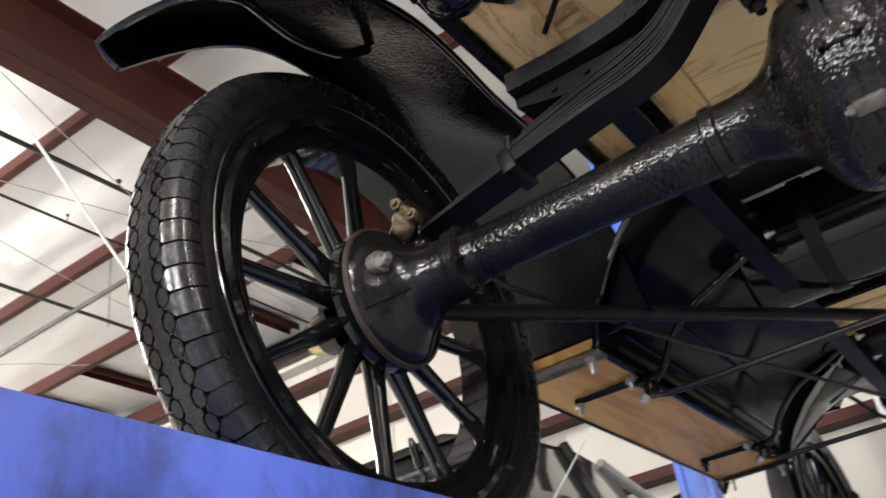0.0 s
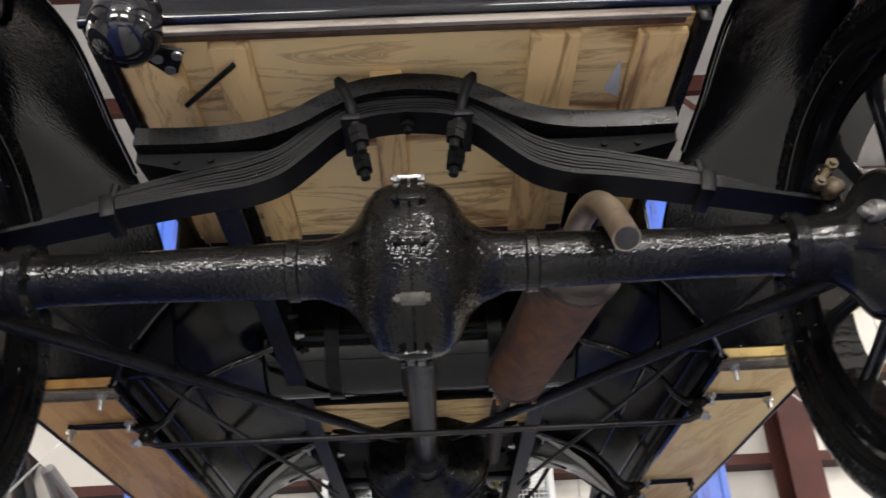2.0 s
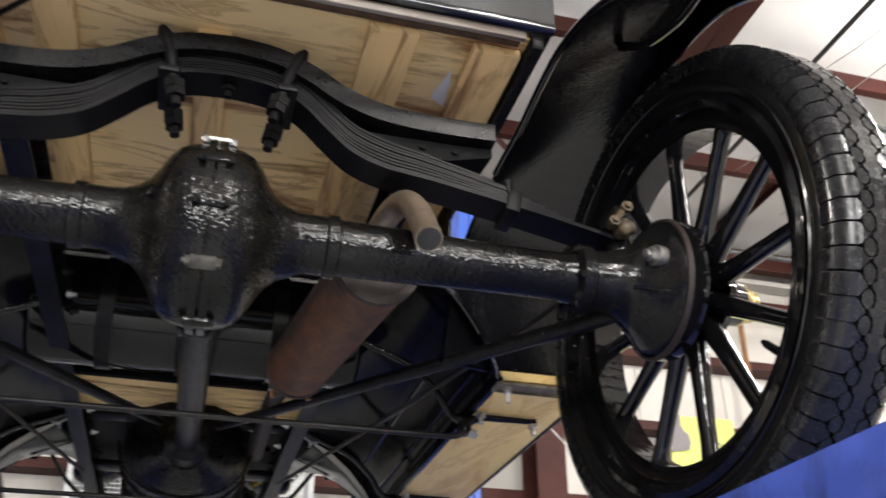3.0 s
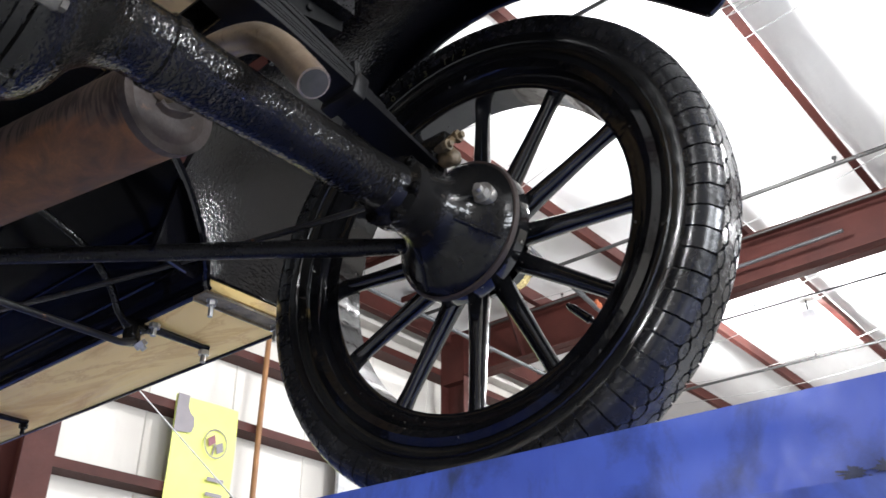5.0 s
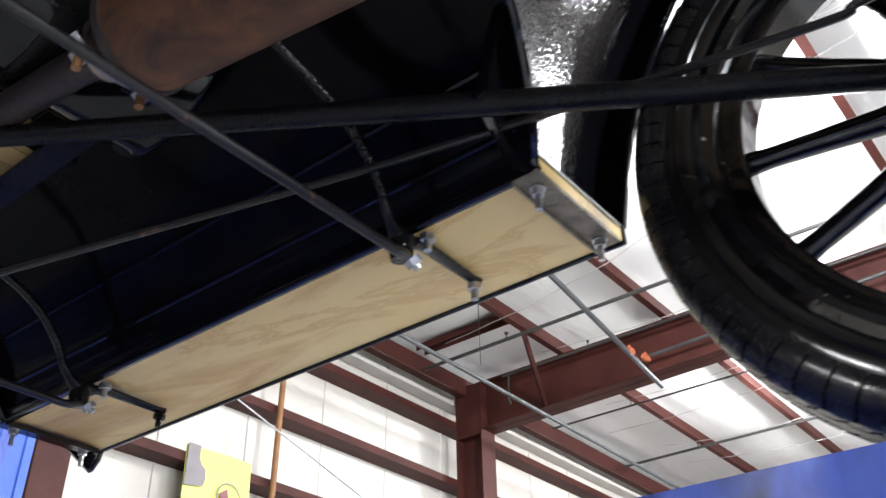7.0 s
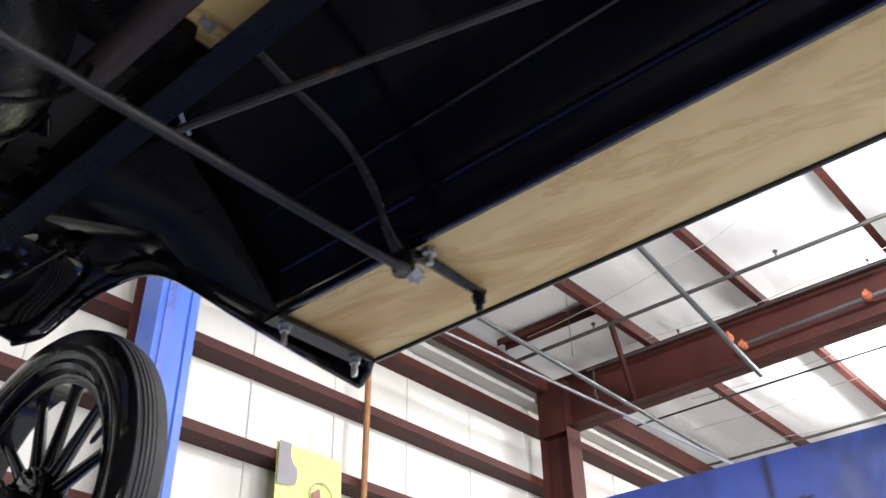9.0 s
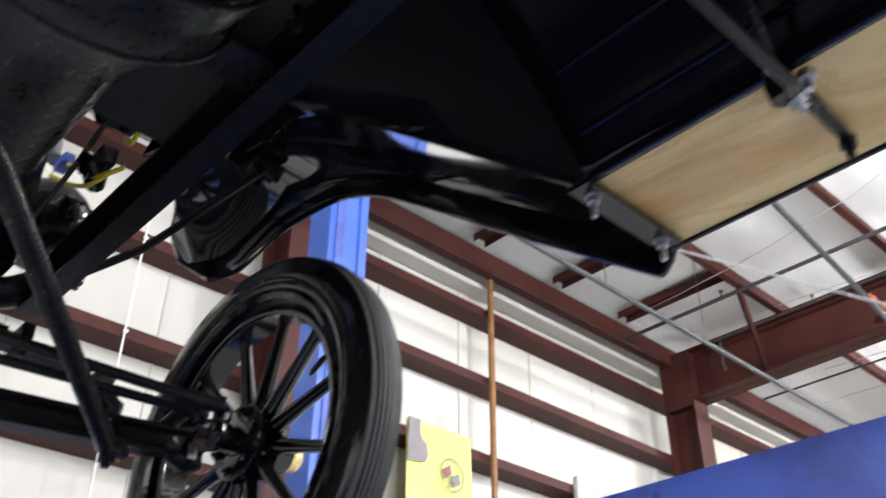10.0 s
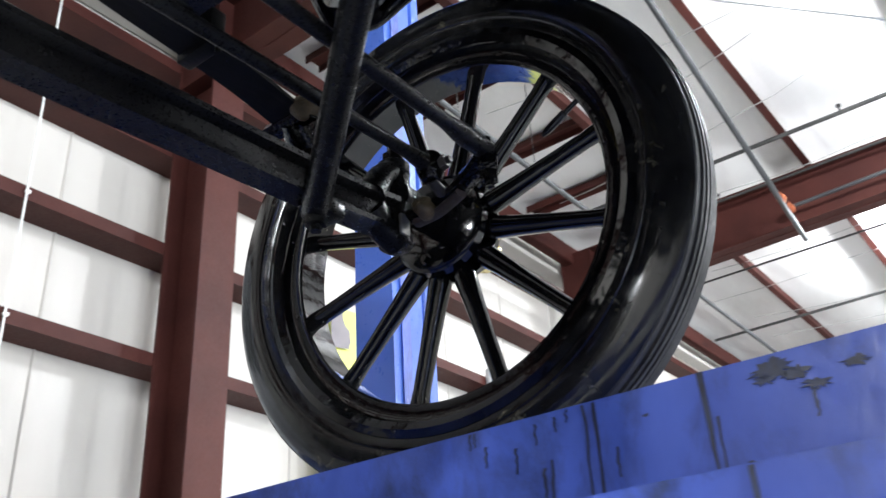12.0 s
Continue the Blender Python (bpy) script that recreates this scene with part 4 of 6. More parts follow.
for s in (-1, 1):
    bm = B()
    sec = [(0.315, 0.63), (0.36, 0.62), (0.42, 0.59), (0.48, 0.54), (0.53, 0.48), (0.554, 0.44), (0.566, 0.412), (0.574, 0.406)]
    loops = [[V(s * x, y, z) for x, z in sec] + [V(s * (x + 0.004), y, z + 0.004) for x, z in sec[::-1]] for y in (0.46, 0.7, 1.0, 1.3, 1.62)]
    # The rear end is cut on a slant and follows the foot of the rear fender.
    for k, (x, z) in enumerate(sec):
        for q in (k, 2 * len(sec) - 1 - k):
            loops[0][q].y = slant(z)
    rings(bm, loops)
    ap = part("splash_apron", bm, APRON, car, "glossy black splash apron")
    bm = B()
    tube(bm, smooth_path([V(s * x, slant(z), z) for x, z in sec], 3), 0.0065, 8)
    part("apron_end_bead", bm, ENAMEL, ap, "polished rolled end of the apron")
    bm = B()
    rings(bm, [[V(s * x, y, z) for x, z in ((0.43, 0.588), (0.43, 0.725), (0.436, 0.725), (0.436, 0.586))] for y in (0.33, 1.62)])
    part("body_sill", bm, CHASSIS, car, "black sill between body and splash apron")
    for x, z in ((0.545, 0.452), (0.5, 0.517)):
        bm = B()
        tube(bm, [V(s * x, 0.47, z), V(s * x, 1.6, z)], 0.005, 8)
        part("apron_bead", bm, ENAMEL, ap)

    bm = B()
    tube(bm, smooth_path([V(s * 0.33, 1.53, 0.6), V(s * 0.352, 1.545, 0.592), V(s * 0.37, 1.56, 0.597)], 4), 0.0035, 6)
    tube(bm, [V(s * 0.352, 1.545, 0.592), V(s * 0.35, 1.57, 0.585)], 0.003, 6)
    box(bm, (s * 0.352, 1.548, 0.591), (0.012, 0.012, 0.008), 0.002)
    part("cable_tie", bm, CEMENTBOX, ap, "pale plastic cable tie")

# ---- muffler and tail pipe
bm = B()
MU0, MU1 = V(0.262, 0.145, 0.447), V(0.205, 0.715, 0.487)
d = (MU1 - MU0)
tube(bm, [MU0, MU0 + d * 0.012, MU0 + d * 0.014, MU0 + d * 0.985, MU0 + d], [0.066, 0.068, 0.065, 0.064, 0.055], 32)
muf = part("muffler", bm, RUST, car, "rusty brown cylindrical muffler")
bm = B()
u = d.normalized()
tube(bm, [MU0 - u * 0.006, MU0 + u * 0.008], 0.069, 32)
part("rear_rim", bm, RUSTEND, muf)
bm = B()
tube(bm, [MU0 - u * 0.012, MU0 - u * 0.005], [0.045, 0.058], 28)
end = part("end_plate", bm, RUSTEND, muf, "pressed rusty end plate")
bm = B()
loops = []
for k in range(15):
    a = 2 * math.pi * k / 14
    q = 0.012 * noise.noise((math.cos(a) * 2, math.sin(a) * 2, 3.3))
    e1 = V(1, 0, 0).cross(u).normalized()
    e2 = u.cross(e1)
    loops.append([MU0 - u * h + (e1 * math.cos(a) + e2 * math.sin(a)) * (r + q) for h, r in ((0.011, 0.03), (0.021, 0.027 + q), (0.021, 0.022), (0.011, 0.024))])
rings(bm, loops, cap=False)
part("torn_collar", bm, RUSTEND, end, "torn rusty collar on the end plate")
bm = B()
tube(bm, [MU1 - u * 0.012, MU1 - u * 0.002, MU1, MU1 + u * 0.004], [0.0655, 0.0665, 0.064, 0.05], 32)
part("front_rim", bm, RUSTEND, muf, "rusty crimped front end")
bm = B()
tube(bm, [MU1 - u * 0.004, MU1 + u * 0.002, MU1 + u * 0.03, MU1 + u * 0.034, MU1 + u * 0.058, MU1 + u * 0.06], [0.037, 0.037, 0.034, 0.031, 0.03, 0.024], 24)
part("inlet_collar", bm, BAREPIPE, muf, "pale grey steel inlet collar")
bm = B()
tube(bm, smooth_path([MU1 + u * 0.05, V(0.19, 0.86, 0.5), V(0.185, 1.1, 0.52), V(0.19, 1.5, 0.53)], 4), 0.021, 14)
part("exhaust_pipe", bm, RUSTEND, muf, "dark rusty exhaust pipe")
bm = B()
CL = MU1 + u * 0.038
tube(bm, [CL + V(0.038 * math.cos(q), 0, 0.038 * math.sin(q)) for q in [math.pi * k / 10 for k in range(11)]], 0.0045, 8)
tube(bm, [CL + V(-0.052, 0, -0.018), CL + V(-0.03, 0, -0.031), CL + V(0, 0, -0.036), CL + V(0.03, 0, -0.031), CL + V(0.052, 0, -0.018)], 0.008, 10, 0.6)
for q in (-0.038, 0.038):
    tube(bm, [CL + V(q, 0, 0), CL + V(q, 0, -0.03)], 0.0045, 8)
clamp = part("pipe_clamp", bm, STEEL, muf, "worn steel pipe clamp")
for q in (-0.038, 0.038):
    bm = B()
    bolt(bm, CL + V(q, 0, -0.03), (0, 0, -1), 0.0105, 0.011)
    part("clamp_nut", bm, STEEL, clamp)
    bm = B()
    tube(bm, [CL + V(q, 0, -0.04), CL + V(q, 0, -0.056)], 0.0055, 8)
    part("rusty_thread", bm, OCHRE, clamp, "rusty orange bolt end")
bm = B()
tail = smooth_path([V(0.245, 0.13, 0.45), V(0.243, 0.09, 0.455), V(0.25, 0.03, 0.465), V(0.262, -0.025, 0.458), V(0.27, -0.065, 0.425), V(0.273, -0.1, 0.38), V(0.274, -0.125, 0.345)], 5)
tube(bm, tail, 0.0185, 20)
tp = part("tail_pipe", bm, BAREPIPE, muf, "bent tan heat-tinted steel tail pipe")
# Dark disc on the capped end paints in the shade of a sooty bore.
bm = B()
e, de = tail[-1], (tail[-1] - tail[-2]).normalized()
tube(bm, [e + de * 0.0008, e + de * 0.0012], 0.0162, 20)
part("pipe_mouth", bm, SOOT, tp, "dark disc for the shaded sooty pipe bore")

# ---- fuel tank, floor boards and the body above
bm = B()
lathe(bm, [(-0.36, 0.0), (-0.36, 0.116), (-0.352, 0.125), (-0.345, 0.125), (-0.34, 0.122), (0.34, 0.122), (0.345, 0.125), (0.352, 0.125), (0.36, 0.116), (0.36, 0.0)], 48, "X", (0, 0.9, 0.65))
tank = part("fuel_tank", bm, TANKPAINT, car, "glossy black cylindrical fuel tank")
for x in (-0.2, -0.03, 0.17):
    bm = B()
    for k in range(24):
        a0, a1 = 2 * math.pi * k / 24, 2 * math.pi * (k + 1) / 24
        rings(bm, [[V(xx, 0.9 + r * math.cos(a), 0.65 + r * math.sin(a)) for xx, r in ((x - 0.016, 0.122), (x + 0.016, 0.122), (x + 0.016, 0.127), (x - 0.016, 0.127))] for a in (a0, a1)], cap=False)
    bmesh.ops.remove_doubles(bm, verts=bm.verts, dist=1e-5)
    part("tank_strap", bm, CHASSIS, tank)
bm = B()
box(bm, (0, 1.065, 0.572), (0.66, 0.02, 0.02), 0.003)
part("tank_sill", bm, CORNERPAINT, tank)

ZW = 0.712
bm = B()
box(bm, (0, 0.17, ZW + 0.008), (0.86, 0.6, 0.014))
floor_ply = part("floor_panel", bm, PLY, car, "stained bare plywood body floor")
for x, w, y0, y1 in ((-0.375, 0.085, -0.105, 0.46), (-0.255, 0.06, -0.11, 0.46), (-0.03, 0.05, -0.03, 0.46), (0.225, 0.075, -0.11, 0.46), (0.385, 0.075, -0.105, 0.46)):
    bm = B()
    box(bm, (x, (y0 + y1) / 2, ZW - 0.008), (w, y1 - y0, 0.017), 0.003)
    part("floor_slat", bm, PINE, floor_ply, "rough pine slat with dark stains")
bm = B()
box(bm, (0, -0.1345, ZW - 0.001), (0.84, 0.009, 0.014), 0.002)
part("rear_sill", bm, PALEWOOD, floor_ply, "weathered pale sill along the rear edge")
bm = B()
box(bm, (0, -0.121, ZW - 0.0), (0.83, 0.013, 0.012), 0.002)
part("sill_batten", bm, SCORCH, floor_ply, "dark brown batten beside the sill")
for s in (-1, 1):
    bm = B()
    box(bm, (s * 0.438, 0.17, ZW - 0.004), (0.02, 0.62, 0.04), 0.003)
    part("side_sill", bm, CHASSIS, floor_ply)
bm = B()
rings(bm, [[V(a, b, z) for a, b in ((0.318, 0.04), (0.345, 0.06), (0.34, 0.0), (0.333, -0.035), (0.326, 0.0))] for z in (ZW + 0.0006, ZW - 0.0006)])
part("torn_patch", bm, WHITECORD, floor_ply, "pale torn patch in the plywood")
bm = B()
box(bm, (0, 1.25, 0.611), (0.6, 0.33, 0.014))
part("front_floorboard", bm, PLY, car, "bare wood floorboard beyond the tank")

bm = B()
rings(bm, [[V(x, y, z) for y, z in ((1.28, 0.635), (1.62, 0.66), (1.62, 0.672), (1.28, 0.647))] for x in (-0.3, 0.3)])
part("toe_board", bm, DARK, car, "dark toe board ahead of the floor")
bm = B()
out = [V(-0.46, -0.156, 0), V(0.46, -0.156, 0), V(0.46, 1.43, 0), V(-0.46, 1.43, 0)]
inn = [V(-0.447, -0.142, 0), V(0.447, -0.142, 0), V(0.447, 1.417, 0), V(-0.447, 1.417, 0)]
up = V(0, 0, ZW + 0.75)
lo = V(0, 0, ZW + 0.006)
rings(bm, [[p + lo for p in out], [p + up for p in out], [p + up for p in inn], [p + lo for p in inn], [p + lo for p in out]], cap=False)
bmesh.ops.remove_doubles(bm, verts=bm.verts, dist=1e-5)
body = part("body", bm, ENAMEL, car, "glossy black body tub")
bm = B()
box(bm, (0, 0.65, 0.78), (0.88, 0.4, 0.02))
part("seat_box", bm, DARK, body)
bm = B()
tube(bm, [V(-0.45, -0.17, ZW - 0.012), V(0.45, -0.17, ZW - 0.012)], 0.009, 10)
part("rear_bead", bm, ENAMEL, body, "polished black bead along the rear edge")
# Latch rod under the floor.
bm = B()
tube(bm, [V(-0.34, 0.0, ZW - 0.03), V(-0.25, -0.09, ZW - 0.03)], 0.0045, 8)
part("floor_rod", bm, CHASSIS, body)

# ---- tail lamp
bm = B()
lathe(bm, [(-0.05, 0.0), (-0.045, 0.02), (-0.035, 0.036), (-0.02, 0.046), (0.0, 0.05), (0.018, 0.047), (0.03, 0.043), (0.034, 0.046), (0.04, 0.046), (0.042, 0.04), (0.042, 0.0)], 32, "Z", (-0.372, -0.2, 0.655))
lamp = part("tail_lamp", bm, ENAMEL, car, "round glossy black tail lamp")
bm = B()
rings(bm, [[V(x, y, 0.658 + k) for x, y in ((-0.375, -0.15), (-0.335, -0.16), (-0.305, -0.15), (-0.325, -0.105), (-0.34, -0.105))] for k in (0, 0.006)])
lb = part("lamp_bracket", bm, CHASSIS, lamp, "black lamp bracket")
for x, y in ((-0.345, -0.14), (-0.316, -0.145), (-0.333, -0.115)):
    bm = B()
    tube(bm, [V(x, y, 0.657), V(x, y, 0.653)], 0.008, 12)
    part("bracket_rivet", bm, ZINC, lb)


# ---- fenders
def fender(name, hub, outer, inner, skirt, bulge, s, mat, label, inner_bead):
    """A crowned sheet between an outer lip and an inner edge, both stations of (x, y, z); a skirt hangs from the outer side, away from the hub or square to the lip."""
    n = 4
    lo = smooth_path([V(*p) for p in outer], n)
    li = smooth_path([V(*p) for p in inner], n)
    loops = []
    for k, (o, i) in enumerate(zip(lo, li)):
        mid = (o + i) / 2
        run = lo[min(k + 1, len(lo) - 1)] - lo[max(k - 1, 0)]
        up = (V(0, mid.y - hub[0], mid.z - hub[1]) if hub else V(0, -run.z, run.y)).normalized()
        top = o + up * skirt
        under = [i - up * 0.012, i]
        for a in (0.08, 0.22, 0.38, 0.55, 0.72, 0.86, 0.95):
            under.append(i.lerp(top, a) + up * bulge * 4 * a * (1 - a))
        under += [top, o.lerp(top, 0.5) + V(0.004, 0, 0), o]
        over = [p + up * 0.004 + V(0.003 if q > 7 else -0.001, 0, 0) for q, p in list(enumerate(under))[::-1]]
        loops.append([V(s * p.x, p.y, p.z) for p in under + over])
    bm = B()
    rings(bm, loops)
    ob = part(name, bm, mat, car, label)
    m = len(loops[0]) // 2
    bm = B()
    tube(bm, [lp[m - 1] for lp in loops], 0.006, 8)
    part("edge_bead", bm, ENAMEL, ob, "rolled outer edge")
    for lp in (loops[0], loops[-1]):
        bm = B()
        tube(bm, lp[1:m], 0.006, 8)
        part("end_bead", bm, ENAMEL, ob)
    if inner_bead:
        bm = B()
        tube(bm, [lp[1] for lp in loops[:6 * n + 1]], 0.0075, 10)
        part("inner_bead", bm, FENDERGLOSS, ob, "polished rolled inner edge")
    return ob


REAR_OUT = [(0.83, -0.355, 0.7), (0.83, -0.27, 0.785), (0.832, -0.17, 0.872), (0.833, -0.06, 0.938), (0.833, 0.07, 0.965), (0.83, 0.2, 0.945), (0.825, 0.31, 0.865), (0.81, 0.39, 0.73), (0.79, 0.44, 0.58), (0.77, 0.462, 0.43)]
REAR_IN = [(0.53, -0.335, 0.66), (0.522, -0.22, 0.735), (0.52, -0.12, 0.775), (0.522, -0.02, 0.797), (0.525, 0.08, 0.797), (0.525, 0.18, 0.783), (0.515, 0.29, 0.757), (0.49, 0.375, 0.69), (0.465, 0.425, 0.58), (0.45, 0.455, 0.43)]
FRONT_OUT = [(0.765, 1.618, 0.372), (0.76, 1.75, 0.47), (0.755, 1.94, 0.614), (0.75, 2.09, 0.731), (0.75, 2.217, 0.822), (0.748, 2.334, 0.876), (0.745, 2.457, 0.895), (0.732, 2.53, 0.884), (0.715, 2.59, 0.85), (0.688, 2.635, 0.805), (0.64, 2.66, 0.776)]
FRONT_IN = [(0.56, 1.59, 0.407), (0.497, 1.723, 0.507), (0.42, 1.913, 0.65), (0.36, 2.063, 0.767), (0.345, 2.195, 0.863), (0.345, 2.32, 0.921), (0.38, 2.455, 0.942), (0.44, 2.543, 0.928), (0.505, 2.6, 0.886), (0.525, 2.635, 0.832), (0.56, 2.655, 0.792)]
for s in (-1, 1):
    rf = fender("rear_fender", (0.03, 0.385), REAR_OUT, REAR_IN, 0.042, 0.022, s, UNDERCOAT, "glossy black rear fender seen from below", True)
    bm = B()
    tube(bm, smooth_path([V(s * 0.7, -0.29, 0.8), V(s * 0.7, -0.237, 0.829), V(s * 0.7, -0.177, 0.829), V(s * 0.7, -0.127, 0.831), V(s * 0.7, -0.073, 0.846), V(s * 0.7, 0.0, 0.88), V(s * 0.69, 0.06, 0.925)], 5), 0.009, 10)
    part("fender_iron", bm, ENAMEL, rf, "bent tubular fender iron")
    ff = fender("front_fender", None, FRONT_OUT, FRONT_IN, 0.045, 0.003, s, FENDERGLOSS, "glossy black front fender mirroring the hall", False)
    bm = B()
    box(bm, (s * 0.605, 2.42, 0.925), (0.07, 0.06, 0.012), 0.004)
    for x, y in ((0.585, 2.4), (0.625, 2.4), (0.605, 2.44)):
        bolt(bm, V(s * x, y, 0.92), (0, 0, -1), 0.012, 0.012, 0.016)
    part("fender_bracket", bm, AXLEPAINT, ff, "bolted bracket under the fender")

# ---- front axle, steering and spring
bm = B()
pts = smooth_path([V(-0.6, YF, 0.352), V(-0.5, YF, 0.34), V(-0.3, YF, 0.326), V(0, YF, 0.309), V(0.3, YF, 0.326), V(0.5, YF, 0.34), V(0.6, YF, 0.352)], 4)
strip(bm, pts, [(-0.018, -0.026), (0.018, -0.026), (0.018, -0.018), (0.007, -0.012), (0.007, 0.012), (0.018, 0.018), (0.018, 0.026), (-0.018, 0.026), (-0.018, 0.018), (-0.007, 0.012), (-0.007, -0.012), (-0.018, -0.018)], (0, 1, 0))
fax = part("front_axle", bm, CHASSIS, car, "black forged I-beam front axle")
for s in (-1, 1):
    bm = B()
    tube(bm, [V(s * 0.6, YF, 0.31), V(s * 0.602, YF, 0.335), V(s * 0.602, YF, 0.42), V(s * 0.6, YF, 0.44)], [0.014, 0.021, 0.021, 0.013], 14)
    tube(bm, [V(s * 0.6, YF, ZA), V(s * 0.69, YF, ZA)], [0.026, 0.022], 14)
    kn = part("steering_knuckle", bm, AXLEPAINT, fax, "black greasy steering knuckle")
    bm = B()
    tube(bm, smooth_path([V(s * 0.605, YF - 0.01, 0.35), V(s * 0.6, YF - 0.07, 0.345), V(s * 0.575, YF - 0.14, 0.345), V(s * 0.55, YF - 0.185, 0.35)], 4), 0.014, 10, 0.7)
    bolt(bm, V(s * 0.55, YF - 0.185, 0.33), (0, 0, 1), 0.013, 0.012, 0.028)
    bolt(bm, V(s * 0.55, YF - 0.185, 0.322), (0, 0, -1), 0.012, 0.012, 0.008)
    bolt(bm, V(s * 0.585, YF - 0.13, 0.355), (-s * 0.3, -1, 0), 0.013, 0.014, 0.006)
    part("knuckle_arm", bm, AXLEPAINT, kn, "bent steering arm with castle nut")
    bm = B()
    tube(bm, smooth_path([V(s * 0.602, YF - 0.035, 0.334), V(s * 0.596, YF - 0.075, 0.3315), V(s * 0.578, YF - 0.125, 0.332)], 4), 0.0085, 8, 0.7)
    part("worn_edge", bm, RUSTEND, kn, "rusty worn lower edge of the arm")
    for zz in (0.318, 0.428):
        bm = B()
        lathe(bm, [(zz - 0.012, 0.0), (zz - 0.012, 0.016), (zz - 0.007, 0.023), (zz + 0.008, 0.023), (zz + 0.013, 0.016), (zz + 0.013, 0.0)], 18, "Z", (s * 0.6, YF, 0))
        tube(bm, [V(s * 0.6, YF, zz), V(s * 0.575, YF, zz + (0.006 if zz < 0.36 else -0.02)), V(s * 0.55, YF, 0.345 if zz < 0.36 else 0.368)], [0.02, 0.018, 0.022], 10)
        part("axle_yoke", bm, CHASSIS, fax, "forked end of the axle round the king pin")
    bm = B()
    bolt(bm, V(s * 0.6, YF, 0.44), (0, 0, 1), 0.015, 0.014, 0.012)
    part("king_pin_nut", bm, AXLEPAINT, kn)
    bm = B()
    r = bmesh.ops.create_icosphere(bm, subdivisions=3, radius=0.015)
    for v in bm.verts:
        v.co = v.co * (1 + 0.5 * noise.noise(v.co * 55 + V(2 * s, 0, 0))) + V(s * 0.585, YF - 0.06, 0.34)
    part("grease_lump", bm, GREASE, kn, "old brown grease")
    bm = B()
    box(bm, (s * 0.592, YF - 0.022, 0.332), (0.018, 0.006, 0.03), 0.002)
    part("grease_cup", bm, STEEL, kn, "bare steel oil cup")
    # Spring perch with its shackle.
    bm = B()
    tube(bm, [V(s * 0.44, YF, 0.3), V(s * 0.44, YF, 0.33), V(s * 0.44, YF, 0.38), V(s * 0.415, YF - 0.005, 0.392), V(s * 0.402, YF - 0.01, 0.4)], [0.012, 0.016, 0.02, 0.018, 0.016], 12)
    bolt(bm, V(s * 0.402, YF - 0.045, 0.4), (0, 1, 0), 0.012, 0.075)
    pc = part("front_perch", bm, AXLEPAINT, fax, "front spring perch")
    bm = B()
    r = bmesh.ops.create_icosphere(bm, subdivisions=3, radius=0.018)
    for v in bm.verts:
        v.co = v.co * (1 + 0.5 * noise.noise(v.co * 50 + V(5 * s, 1, 0))) + V(s * 0.398, YF - 0.035, 0.405)
    part("grease_lump", bm, GREASE, pc, "lump of yellowed grease")
    # Wishbone leg.
    bm = B()
    a, b = V(s * 0.447, YF - 0.005, 0.302), V(s * 0.02, 1.99, 0.4)
    dd = b - a
    tube(bm, [a - dd * 0.005, a + dd * 0.02, a + dd * 0.06, a + dd * 0.95, b], [0.017, 0.018, 0.0165, 0.0165, 0.012], 14)
    wb = part("wishbone_leg", bm, CHASSIS, car, "black tubular front radius rod")
    bm = B()
    bolt(bm, a + V(0, 0, -0.012), (0, 0, -1), 0.014, 0.012, 0.008)
    box(bm, a + V(s * 0.012, 0.0, 0.0), (0.04, 0.04, 0.022), 0.006)
    part("wishbone_eye", bm, CHASSIS, wb)
bm = B()
tube(bm, [V(-0.55, YF - 0.185, 0.352), V(-0.5, YF - 0.185, 0.352), V(-0.47, YF - 0.185, 0.352), V(0.47, YF - 0.185, 0.352), V(0.5, YF - 0.185, 0.352), V(0.55, YF - 0.185, 0.352)], [0.012, 0.013, 0.0092, 0.0092, 0.013, 0.012], 12)
tie = part("tie_rod", bm, CHASSIS, car, "black steering tie rod with rusty yokes")
bm = B()
tube(bm, [V(0.545, YF - 0.1, 0.368), V(0.5, YF - 0.1, 0.368), V(-0.28, YF - 0.1, 0.338)], [0.012, 0.0085, 0.0085], 12)
drag = part("drag_link", bm, CHASSIS, car, "black steering drag link")
bm = B()
lathe(bm, [(0.346, 0.0), (0.348, 0.012), (0.356, 0.0165), (0.367, 0.0195), (0.378, 0.018), (0.386, 0.012), (0.389, 0.0)], 18, "Z", (0.552, YF - 0.1, 0))
part("ball_joint", bm, AXLEPAINT, drag, "greasy black ball joint cap")
bm = B()
tube(bm, [V(0.552, YF - 0.1, 0.35), V(0.565, YF - 0.098, 0.346), V(0.578, YF - 0.095, 0.345)], [0.008, 0.007, 0.008], 10)
bolt(bm, V(0.552, YF - 0.116, 0.366), (0, -1, 0.1), 0.0095, 0.009, 0.006)
part("ball_stud", bm, DULLSTEEL, drag, "worn steel ball stud")
for q in (-1, 1):
    bm = B()
    tube(bm, [V(q * 0.496, YF - 0.185, 0.352), V(q * 0.508, YF - 0.185, 0.352)], 0.0125, 12)
    part("yoke_collar", bm, GREASE, tie, "greasy brown yoke collar")

